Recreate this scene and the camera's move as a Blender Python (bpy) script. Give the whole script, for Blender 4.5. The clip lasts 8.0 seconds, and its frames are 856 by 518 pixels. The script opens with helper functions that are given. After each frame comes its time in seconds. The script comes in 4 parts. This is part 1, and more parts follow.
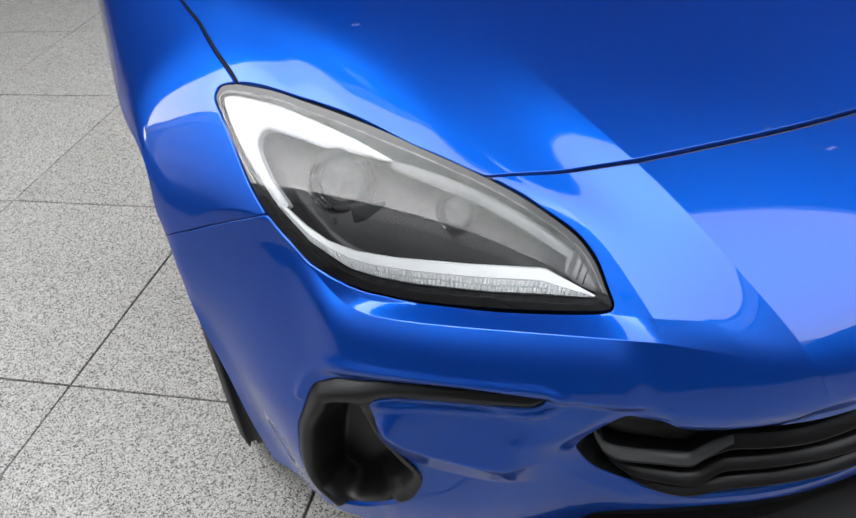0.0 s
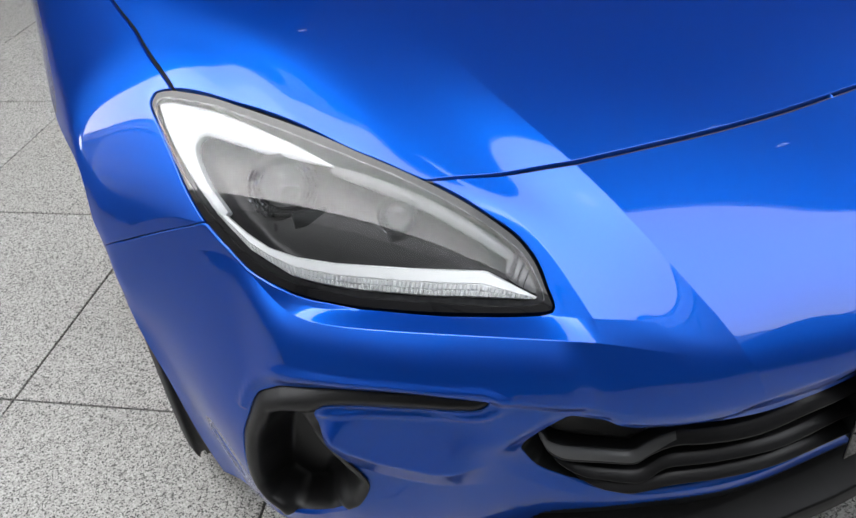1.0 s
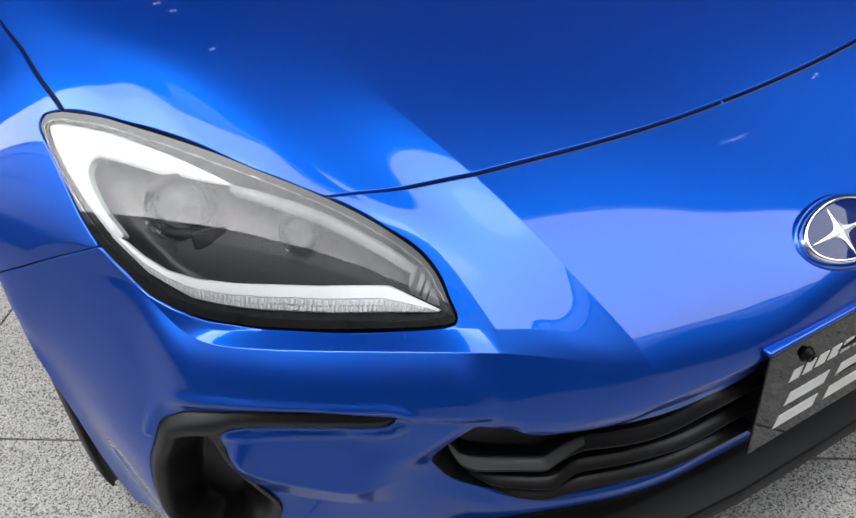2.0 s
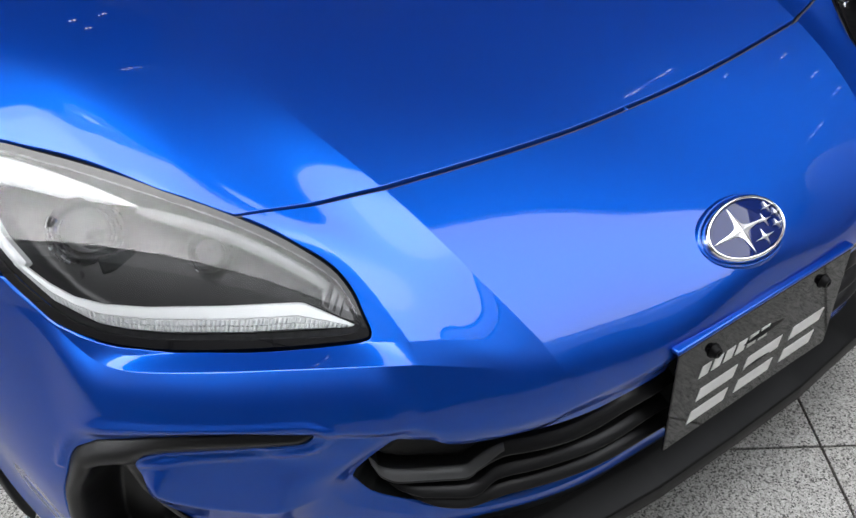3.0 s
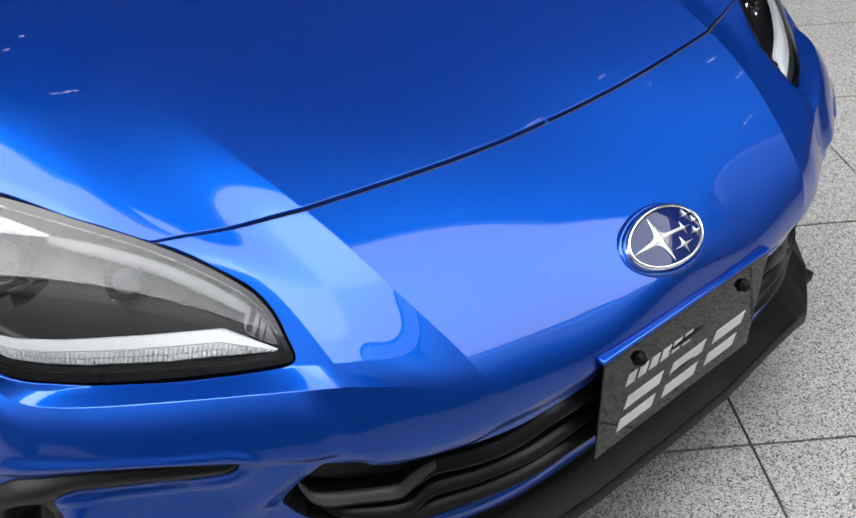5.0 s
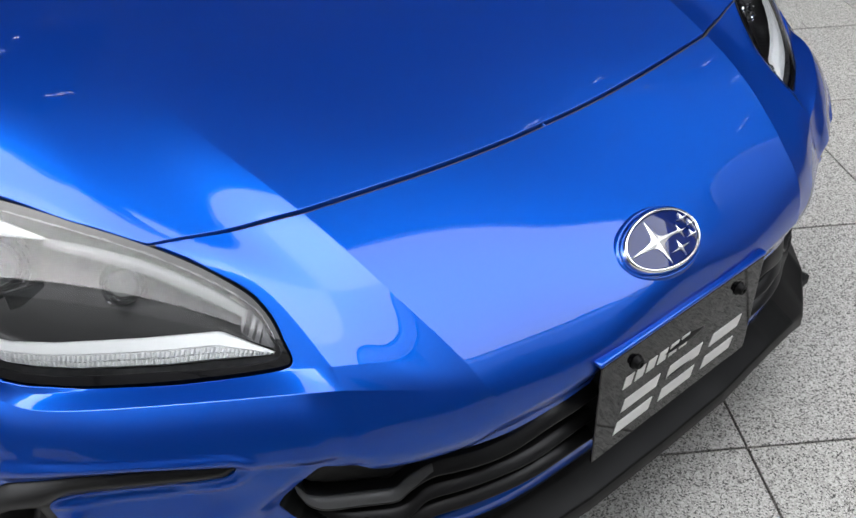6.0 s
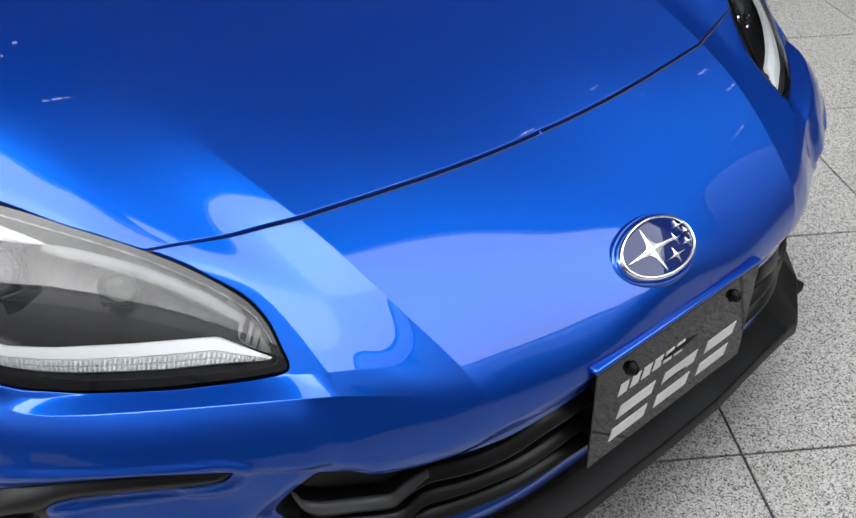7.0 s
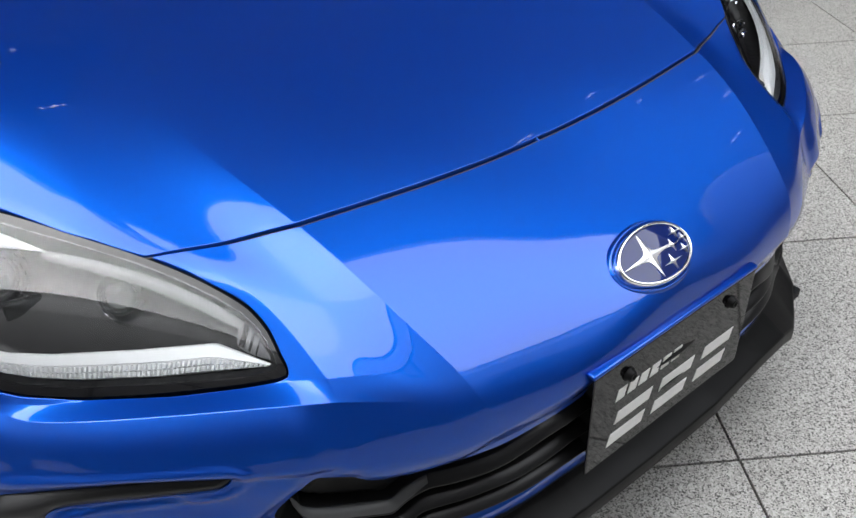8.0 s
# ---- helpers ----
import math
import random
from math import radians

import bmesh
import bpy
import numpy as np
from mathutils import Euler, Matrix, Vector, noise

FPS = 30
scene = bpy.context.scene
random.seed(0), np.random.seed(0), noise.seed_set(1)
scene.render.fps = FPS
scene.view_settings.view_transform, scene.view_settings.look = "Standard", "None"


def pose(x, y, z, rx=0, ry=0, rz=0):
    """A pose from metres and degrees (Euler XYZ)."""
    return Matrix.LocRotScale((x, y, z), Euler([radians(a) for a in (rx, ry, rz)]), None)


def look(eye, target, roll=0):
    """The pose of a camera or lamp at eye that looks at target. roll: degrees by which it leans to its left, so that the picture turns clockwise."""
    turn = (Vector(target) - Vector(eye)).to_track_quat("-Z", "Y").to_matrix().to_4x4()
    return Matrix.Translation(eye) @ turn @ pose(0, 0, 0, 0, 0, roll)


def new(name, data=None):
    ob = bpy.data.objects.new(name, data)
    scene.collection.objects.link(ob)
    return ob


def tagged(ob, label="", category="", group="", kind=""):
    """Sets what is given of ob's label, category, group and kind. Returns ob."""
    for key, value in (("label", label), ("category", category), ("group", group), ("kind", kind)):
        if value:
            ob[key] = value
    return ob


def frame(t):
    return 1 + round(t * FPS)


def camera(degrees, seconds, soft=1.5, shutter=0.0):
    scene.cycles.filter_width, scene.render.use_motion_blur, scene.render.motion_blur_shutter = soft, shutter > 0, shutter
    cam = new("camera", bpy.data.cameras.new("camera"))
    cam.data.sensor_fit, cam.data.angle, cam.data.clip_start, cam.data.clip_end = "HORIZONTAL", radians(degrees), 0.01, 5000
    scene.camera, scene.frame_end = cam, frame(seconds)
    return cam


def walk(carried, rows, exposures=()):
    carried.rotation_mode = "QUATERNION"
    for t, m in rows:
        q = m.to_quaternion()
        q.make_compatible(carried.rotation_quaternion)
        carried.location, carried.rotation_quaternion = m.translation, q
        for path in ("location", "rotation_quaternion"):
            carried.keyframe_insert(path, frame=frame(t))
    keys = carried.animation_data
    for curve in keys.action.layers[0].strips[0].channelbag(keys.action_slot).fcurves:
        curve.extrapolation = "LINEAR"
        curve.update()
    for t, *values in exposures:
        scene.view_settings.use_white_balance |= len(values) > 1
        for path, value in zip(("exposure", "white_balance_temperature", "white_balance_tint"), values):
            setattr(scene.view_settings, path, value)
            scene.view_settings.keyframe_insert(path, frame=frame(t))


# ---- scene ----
import collections

from mathutils.geometry import delaunay_2d_cdt

cam = camera(55.18, 8.0)
PATH = [
    (0.0, look((-0.8468, -0.3974, 1.1570), (-0.5992, 0.3630, 0.5566), -7.12)),
    (0.5, look((-0.8429, -0.3994, 1.1555), (-0.5764, 0.3542, 0.5546), -6.70)),
    (1.0, look((-0.8250, -0.4018, 1.1568), (-0.5338, 0.3399, 0.5527), -6.28)),
    (1.5, look((-0.8065, -0.4073, 1.1572), (-0.4804, 0.3197, 0.5529), -5.62)),
    (2.0, look((-0.7874, -0.4141, 1.1566), (-0.4255, 0.2984, 0.5554), -5.09)),
    (3.5, look((-0.7488, -0.4366, 1.1663), (-0.2993, 0.2258, 0.5670), -3.99)),
    (4.0, look((-0.7387, -0.4392, 1.1672), (-0.2724, 0.2127, 0.5692), -3.83)),
    (4.5, look((-0.7338, -0.4386, 1.1667), (-0.2562, 0.2076, 0.5715), -3.66)),
    (6.0, look((-0.7346, -0.4347, 1.1671), (-0.2458, 0.2062, 0.5753), -3.14)),
    (6.5, look((-0.7360, -0.4366, 1.1680), (-0.2440, 0.2048, 0.5793), -2.96)),
    (7.0, look((-0.7370, -0.4373, 1.1700), (-0.2419, 0.2042, 0.5841), -2.72)),
    (7.5, look((-0.7380, -0.4387, 1.1707), (-0.2399, 0.2039, 0.5885), -2.66)),
    (8.0, look((-0.7401, -0.4392, 1.1730), (-0.2393, 0.2033, 0.5931), -2.63)),
]
walk(cam, PATH)
scene.view_settings.exposure = 1.2
SKY_STRENGTH = 0.88
CANOPY_AT, CANOPY_TURN = (1.0, 1.352, 6.18), 8.99
STREET_AT, STREET_TURN, STREET_H = (1.0, -5.5, 0.0), -0.85, 14.65

# ---- world and light ----
world = bpy.data.worlds.new("overcast_sky")
scene.world = world
world.use_nodes = True
wn, wl = world.node_tree.nodes, world.node_tree.links
wn.clear()
sky = wn.new("ShaderNodeTexSky")
sky.sky_type, sky.sun_disc, sky.sun_elevation, sky.sun_rotation = "NISHITA", False, radians(60), radians(258)
sky.dust_density, sky.air_density = 0.4, 1.0
grey = wn.new("ShaderNodeHueSaturation")
grey.inputs["Saturation"].default_value = 0.12
backing = wn.new("ShaderNodeBackground")
backing.inputs["Strength"].default_value = SKY_STRENGTH
wout = wn.new("ShaderNodeOutputWorld")
wl.new(sky.outputs["Color"], grey.inputs["Color"])
wl.new(grey.outputs["Color"], backing.inputs["Color"])
wl.new(backing.outputs["Background"], wout.inputs["Surface"])

sun = new("sun", bpy.data.lights.new("sun", "SUN"))
sun.data.energy, sun.data.angle, sun.data.color = 0.8, radians(60), (1.0, 0.98, 0.95)
sun.matrix_world = look((-5.0, -1.07, 8.85), (0, 0, 0))


# ---- materials ----
def material(name, color=(0.5, 0.5, 0.5), rough=0.5, metal=0.0, **more):
    mat = bpy.data.materials.new(name)
    mat.use_nodes = True
    b = mat.node_tree.nodes["Principled BSDF"]
    b.inputs["Base Color"].default_value = (*color, 1)
    b.inputs["Roughness"].default_value = rough
    b.inputs["Metallic"].default_value = metal
    for key, value in more.items():
        b.inputs[key.replace("_", " ")].default_value = value
    return mat


def bsdf(mat):
    return mat.node_tree.nodes["Principled BSDF"]


def node(mat, kind, **settings):
    n = mat.node_tree.nodes.new(kind)
    for key, value in settings.items():
        n.inputs[key.replace("_", " ")].default_value = value
    return n


def link(mat, a, out, b, into):
    mat.node_tree.links.new(a.outputs[out], b.inputs[into])


def coords(mat, scale=(1, 1, 1)):
    tc, mp = node(mat, "ShaderNodeTexCoord"), node(mat, "ShaderNodeMapping")
    mp.inputs["Scale"].default_value = scale
    link(mat, tc, "Object", mp, "Vector")
    return mp


def ramp(mat, stops):
    r = node(mat, "ShaderNodeValToRGB")
    e = r.color_ramp.elements
    while len(e) < len(stops):
        e.new(0.5)
    for k, (p, c) in enumerate(stops):
        e[k].position, e[k].color = p, (*c, 1)
    return r


def grain(mat, scale, strength, distance=0.001, detail=3.0):
    """Fine relief."""
    n, b = node(mat, "ShaderNodeTexNoise", Scale=scale, Detail=detail), node(mat, "ShaderNodeBump", Strength=strength, Distance=distance)
    link(mat, coords(mat), "Vector", n, "Vector")
    link(mat, n, "Fac", b, "Height")
    link(mat, b, "Normal", bsdf(mat), "Normal")


def mottle(mat, scale, low, high, into="Roughness"):
    """Uneven sheen, from dust and wipe marks."""
    n, r = node(mat, "ShaderNodeTexNoise", Scale=scale, Detail=4.0), node(mat, "ShaderNodeMapRange", To_Min=low, To_Max=high)
    link(mat, coords(mat), "Vector", n, "Vector")
    link(mat, n, "Fac", r, "Value")
    link(mat, r, "Result", bsdf(mat), into)


# blue pearl: bright flakes over a deep blue ground, under clear lacquer
PAINT = material("blue_pearl_paint", (0.0, 0.11, 0.55), 0.45, 1.0, Coat_Weight=1.0, Coat_Roughness=0.002, Coat_IOR=1.40)
_fl, _mix = node(PAINT, "ShaderNodeTexVoronoi", Scale=2600.0), node(PAINT, "ShaderNodeMix")
_mix.data_type = "RGBA"
_mix.inputs["A"].default_value, _mix.inputs["B"].default_value = (0.0, 0.086, 0.47, 1), (0.0, 0.138, 0.65, 1)
link(PAINT, coords(PAINT), "Vector", _fl, "Vector")
link(PAINT, _fl, "Distance", _mix, "Factor")
link(PAINT, _mix, "Result", bsdf(PAINT), "Base Color")
mottle(PAINT, 3.0, 0.44, 0.48)
_ground = node(PAINT, "ShaderNodeBsdfPrincipled", Base_Color=(0.0, 0.003, 0.18, 1), Roughness=0.7, Metallic=0.9, Coat_Weight=1.0, Coat_Roughness=0.002, Coat_IOR=1.40)
_both = node(PAINT, "ShaderNodeMixShader", Fac=0.47)
PAINT.node_tree.links.new(bsdf(PAINT).outputs[0], _both.inputs[1])
PAINT.node_tree.links.new(_ground.outputs[0], _both.inputs[2])
link(PAINT, _both, "Shader", PAINT.node_tree.nodes["Material Output"], "Surface")

BLACK_TRIM = material("black_grained_plastic", (0.003, 0.003, 0.0032), 0.42, Specular_IOR_Level=0.13)
grain(BLACK_TRIM, 900.0, 0.12, 0.0004)
mottle(BLACK_TRIM, 14.0, 0.42, 0.55)
SATIN_TRIM = material("black_satin_plastic", (0.005, 0.005, 0.0053), 0.4, Specular_IOR_Level=0.34)
grain(SATIN_TRIM, 900.0, 0.12, 0.0004)
mottle(SATIN_TRIM, 14.0, 0.34, 0.46)
GREY_TRIM = material("charcoal_satin_plastic", (0.007, 0.007, 0.0075), 0.36, Specular_IOR_Level=0.26)
grain(GREY_TRIM, 700.0, 0.1, 0.0004)
mottle(GREY_TRIM, 18.0, 0.3, 0.42)
FACET = material("grey_satin_plastic", (0.065, 0.066, 0.068), 0.32)
mottle(FACET, 18.0, 0.26, 0.38)
DARK = material("black_void_plastic", (0.004, 0.005, 0.0055), 0.6, Specular_IOR_Level=0.2)
mottle(DARK, 20.0, 0.5, 0.7)
GLOSS_BLACK = material("gloss_black_acrylic", (0.004, 0.004, 0.0045), 0.04, Specular_IOR_Level=0.3)
mottle(GLOSS_BLACK, 9.0, 0.02, 0.06)
RUBBER = material("tyre_rubber", (0.02, 0.02, 0.021), 0.75)
grain(RUBBER, 260.0, 0.3, 0.001)
SEAL = material("rubber_seal", (0.030, 0.029, 0.028), 0.6)
mottle(SEAL, 60.0, 0.5, 0.7)
CHROME = material("chrome", (0.85, 0.86, 0.88), 0.06, 1.0)
mottle(CHROME, 30.0, 0.03, 0.1)
RIM = material("silver_alloy", (0.55, 0.55, 0.57), 0.3, 0.9)
mottle(RIM, 25.0, 0.25, 0.38)
ENAMEL = material("navy_enamel", (0.003, 0.010, 0.075), 0.04, 0.0, Specular_IOR_Level=0.4)
SILVER = material("satin_silver", (0.92, 0.92, 0.93), 0.35, 1.0)
mottle(SILVER, 60.0, 0.3, 0.42)
mottle(ENAMEL, 40.0, 0.02, 0.05)
WHITE_PIPE = material("white_light_guide", (0.66, 0.67, 0.68), 0.3)
mottle(WHITE_PIPE, 40.0, 0.22, 0.38)
LAMP_BOWL = material("dark_lamp_housing", (0.008, 0.008, 0.009), 0.3, Specular_IOR_Level=0.18)
mottle(LAMP_BOWL, 30.0, 0.22, 0.4)
LAMP_CHROME = material("bright_chrome", (0.80, 0.80, 0.82), 0.08, 1.0)
mottle(LAMP_CHROME, 30.0, 0.05, 0.12)
PRINT = material("silver_print", (0.62, 0.62, 0.60), 0.35)
mottle(PRINT, 60.0, 0.28, 0.42)

LAMP_GREY = material("satin_lamp_plastic", (0.13, 0.13, 0.135), 0.3)
mottle(LAMP_GREY, 30.0, 0.22, 0.4)


def clear_material(name, ior, rough):
    """A thin clear shell: gloss by Fresnel, straight through otherwise."""
    mat = bpy.data.materials.new(name)
    mat.use_nodes = True
    nodes = mat.node_tree.nodes
    nodes.clear()
    out, mix = nodes.new("ShaderNodeOutputMaterial"), nodes.new("ShaderNodeMixShader")
    fr, tr, gl = nodes.new("ShaderNodeFresnel"), nodes.new("ShaderNodeBsdfTransparent"), nodes.new("ShaderNodeBsdfGlossy")
    fr.inputs["IOR"].default_value, gl.inputs["Roughness"].default_value = ior, rough
    tr.inputs["Color"].default_value = (0.96, 0.97, 0.97, 1)
    L = mat.node_tree.links
    L.new(fr.outputs["Fac"], mix.inputs["Fac"])
    L.new(tr.outputs["BSDF"], mix.inputs[1])
    L.new(gl.outputs["BSDF"], mix.inputs[2])
    L.new(mix.outputs["Shader"], out.inputs["Surface"])
    return mat


LENS = clear_material("clear_polycarbonate", 1.42, 0.0)
GLASS = clear_material("projector_glass", 1.6, 0.02)

GRANITE = material("flamed_grey_granite", (0.5, 0.5, 0.48), 0.75)
_c = coords(GRANITE)
_v = node(GRANITE, "ShaderNodeTexVoronoi", Scale=400.0)
_s = node(GRANITE, "ShaderNodeSeparateColor")
_r = ramp(GRANITE, [(0.0, (0.030, 0.029, 0.028)), (0.15, (0.105, 0.103, 0.098)), (0.30, (0.290, 0.284, 0.268)), (0.65, (0.385, 0.377, 0.358)), (1.0, (0.50, 0.49, 0.47))])
_n = node(GRANITE, "ShaderNodeTexNoise", Scale=900.0, Detail=2.0)
_n2 = node(GRANITE, "ShaderNodeTexNoise", Scale=4.0, Detail=5.0)
_oi = node(GRANITE, "ShaderNodeObjectInfo")
_m1, _m2, _m3 = (node(GRANITE, "ShaderNodeMix") for _ in range(3))
for _m in (_m1, _m2, _m3):
    _m.data_type, _m.blend_type = "RGBA", "MULTIPLY"
_m1.inputs["Factor"].default_value, _m2.inputs["Factor"].default_value, _m3.inputs["Factor"].default_value = 0.55, 0.22, 1.0
_nr = ramp(GRANITE, [(0.35, (0.45, 0.45, 0.45)), (0.6, (1, 1, 1))])
_n2r = ramp(GRANITE, [(0.3, (0.72, 0.71, 0.69)), (0.62, (1, 1, 1))])
_or = ramp(GRANITE, [(0.0, (0.93, 0.93, 0.92)), (1.0, (1, 1, 1))])
for a_, b_ in ((_v, "Vector"), (_n, "Vector"), (_n2, "Vector")):
    link(GRANITE, _c, "Vector", a_, b_)
link(GRANITE, _v, "Color", _s, "Color")
link(GRANITE, _s, "Red", _r, "Fac")
link(GRANITE, _n, "Fac", _nr, "Fac")
link(GRANITE, _n2, "Fac", _n2r, "Fac")
link(GRANITE, _oi, "Random", _or, "Fac")
link(GRANITE, _r, "Color", _m1, "A")
link(GRANITE, _nr, "Color", _m1, "B")
link(GRANITE, _m1, "Result", _m2, "A")
link(GRANITE, _n2r, "Color", _m2, "B")
link(GRANITE, _m2, "Result", _m3, "A")
link(GRANITE, _or, "Color", _m3, "B")
link(GRANITE, _m3, "Result", bsdf(GRANITE), "Base Color")
_gb = node(GRANITE, "ShaderNodeBump", Strength=0.35, Distance=0.0012)
link(GRANITE, _s, "Green", _gb, "Height")
link(GRANITE, _gb, "Normal", bsdf(GRANITE), "Normal")

JOINT = material("dirty_mortar", (0.055, 0.052, 0.048), 0.9)
grain(JOINT, 200.0, 0.5, 0.002)
CLADDING = material("dark_metal_cladding", (0.025, 0.025, 0.027), 0.5)
mottle(CLADDING, 0.6, 0.42, 0.6)
PANEL = material("brown_grey_panel", (0.042, 0.040, 0.038), 0.45)
mottle(PANEL, 0.8, 0.4, 0.55)
LIGHT_CLADDING = material("pale_cladding", (0.5, 0.5, 0.51), 0.6)
mottle(LIGHT_CLADDING, 0.8, 0.5, 0.7)
SOFFIT = material("canopy_soffit", (0.50, 0.50, 0.51), 0.6)
mottle(SOFFIT, 1.5, 0.5, 0.7)
BAY = material("grey_soffit_bay", (0.13, 0.13, 0.135), 0.6)
mottle(BAY, 1.5, 0.5, 0.7)
LED = material("lamp_glow", (0.9, 0.9, 0.9), 0.5, 0.0, Emission_Color=(1, 0.98, 0.95, 1), Emission_Strength=3.0)


# ---- building helpers ----
def mesh_object(name, verts, faces, mat, parent=None, label="", normals=None, smooth=True):
    me = bpy.data.meshes.new(name)
    me.from_pydata([tuple(map(float, p)) for p in verts], [], [tuple(map(int, f)) for f in faces])
    me.polygons.foreach_set("use_smooth", [smooth] * len(me.polygons))
    if mat:
        me.materials.append(mat)
    me.update()
    if normals is not None:
        me.normals_split_custom_set_from_vertices([tuple(map(float, n)) for n in normals])
    ob = new(name, me)
    if parent:
        ob.parent = parent
    if label:
        tagged(ob, label)
    return ob


def part(name, bm, mat, parent=None, label="", smooth=True):
    me = bpy.data.meshes.new(name)
    bm.normal_update()
    bm.to_mesh(me)
    bm.free()
    me.polygons.foreach_set("use_smooth", [smooth] * len(me.polygons))
    if mat:
        me.materials.append(mat)
    ob = new(name, me)
    if parent:
        ob.parent = parent
    if label:
        tagged(ob, label)
    return ob


def box_bm(size, at=(0, 0, 0), bevel=0.0, turn=0.0):
    bm = bmesh.new()
    bmesh.ops.create_cube(bm, size=1.0)
    bmesh.ops.transform(bm, matrix=Matrix.Translation(at) @ Matrix.Rotation(turn, 4, "Z") @ Matrix.Diagonal((*size, 1)), verts=bm.verts)
    if bevel:
        bmesh.ops.bevel(bm, geom=bm.edges[:], offset=bevel, segments=2, affect="EDGES", profile=0.6)
    return bm


def lathe(profile, axis, centre, steps=64):
    """Verts and faces of a profile of (radius, along) turned about an axis."""
    axis = np.array(axis, float) / np.linalg.norm(axis)
    a = np.cross(axis, (0, 0, 1) if abs(axis[2]) < 0.9 else (1, 0, 0))
    a /= np.linalg.norm(a)
    b = np.cross(axis, a)
    verts, faces, n = [], [], len(profile)
    for k in range(steps):
        w = 2 * math.pi * k / steps
        for r, h in profile:
            verts.append(np.array(centre) + h * axis + r * (math.cos(w) * a + math.sin(w) * b))
    for k in range(steps):
        for j in range(n - 1):
            p, q = k * n + j, (k + 1) % steps * n + j
            faces.append((p, q, q + 1, p + 1))
    return verts, faces


# ---- the place: paved forecourt, canopy, street front ----
TURN = radians(-35.12)  # the paving against the car
AX, AY = np.array((math.cos(TURN), math.sin(TURN), 0)), np.array((-math.sin(TURN), math.cos(TURN), 0))
PAVING = np.array((-1.190, 1.041, 0.0))


def paved(x, y, z=0.0):
    return PAVING + x * AX + y * AY + np.array((0, 0, z))


def set_out(origin, turn):
    """A frame for what stands beside the paving: its base point, and its turn against the paving in degrees."""
    return Matrix.Translation(paved(*origin)) @ Matrix.Rotation(TURN + radians(turn), 4, "Z")


def frame_box(name, base, size, at, mat, bevel=0.0):
    bm = box_bm(size, at, bevel)
    ob = part(name, bm, mat, base, smooth=False)
    return ob


ground = tagged(part("ground", box_bm((600, 600, 0.2), (0, 0, -0.112)), JOINT, smooth=False), "dark mortar bed under the granite paving", "ground", kind="structure")

ROWS = [-3.25, -2.6, -1.95, -1.3, -0.65, 0.0, 0.654, 1.313, 1.898, 2.54, 3.19, 3.84, 4.49]
COLS = [-4.235, -3.63, -3.025, -2.41, -1.80, -1.20, -0.605, 0.0, 0.604, 1.208, 1.812, 2.435, 3.04, 3.645, 4.25, 4.855]
pavement = tagged(new("pavement"), "square flamed grey granite slabs with dark narrow joints", "pavement", kind="structure")
slab_meshes = {}
for j in range(len(ROWS) - 1):
    for i in range(len(COLS) - 1):
        w, h = COLS[i + 1] - COLS[i] - 0.0045, ROWS[j + 1] - ROWS[j] - 0.0045
        key = (round(w, 4), round(h, 4))
        if key not in slab_meshes:
            bm = bmesh.new()
            bmesh.ops.create_cube(bm, size=1.0)
            bmesh.ops.transform(bm, matrix=Matrix.Diagonal((w, h, 0.03, 1)), verts=bm.verts)
            bmesh.ops.bevel(bm, geom=[e for e in bm.edges if all(v.co.z > 0 for v in e.verts)], offset=0.0012, segments=1, affect="EDGES")
            me = bpy.data.meshes.new("slab")
            bm.to_mesh(me)
            bm.free()
            me.materials.append(GRANITE)
            slab_meshes[key] = me
        ob = new("slab", slab_meshes[key])
        lift = 0.0006 * math.sin(i * 2.7 + j * 1.9)
        ob.matrix_world = Matrix.Translation(paved((COLS[i] + COLS[i + 1]) / 2, (ROWS[j] + ROWS[j + 1]) / 2, -0.0156 + lift)) @ Matrix.Rotation(TURN, 4, "Z")
        ob.parent = pavement

# the paving farther out, one sheet of slabs
verts, faces = [], []
for j in range(-40, 41):
    for i in range(-40, 41):
        x, y = i * 0.61, j * 0.65
        if COLS[0] - 0.3 < x < COLS[-1] - 0.3 and ROWS[0] - 0.3 < y < ROWS[-1] - 0.3:
            continue
        k = len(verts)
        verts += [paved(x, y), paved(x + 0.605, y), paved(x + 0.605, y + 0.645), paved(x, y + 0.645)]
        faces.append((k, k + 1, k + 2, k + 3))
tagged(mesh_object("outer_paving", verts, faces, GRANITE, smooth=False), "grey granite slabs farther out", "pavement", kind="stuff")

# canopy over the car, with its front edge above the nose
canopy = tagged(new("ceiling"), "grey canopy soffit over the parked car", "ceiling", kind="structure")
canopy.matrix_world = set_out(CANOPY_AT, CANOPY_TURN)
frame_box("soffit", canopy, (44, 7.0, 0.3), (0, 3.5, 0.15), SOFFIT)
frame_box("fascia", canopy, (44, 0.12, 0.45), (0, -0.062, 0.2), LIGHT_CLADDING, 0.01)
frame_box("beam", canopy, (44, 0.4, 0.36), (0, 7.2, 0.118), LIGHT_CLADDING, 0.01)
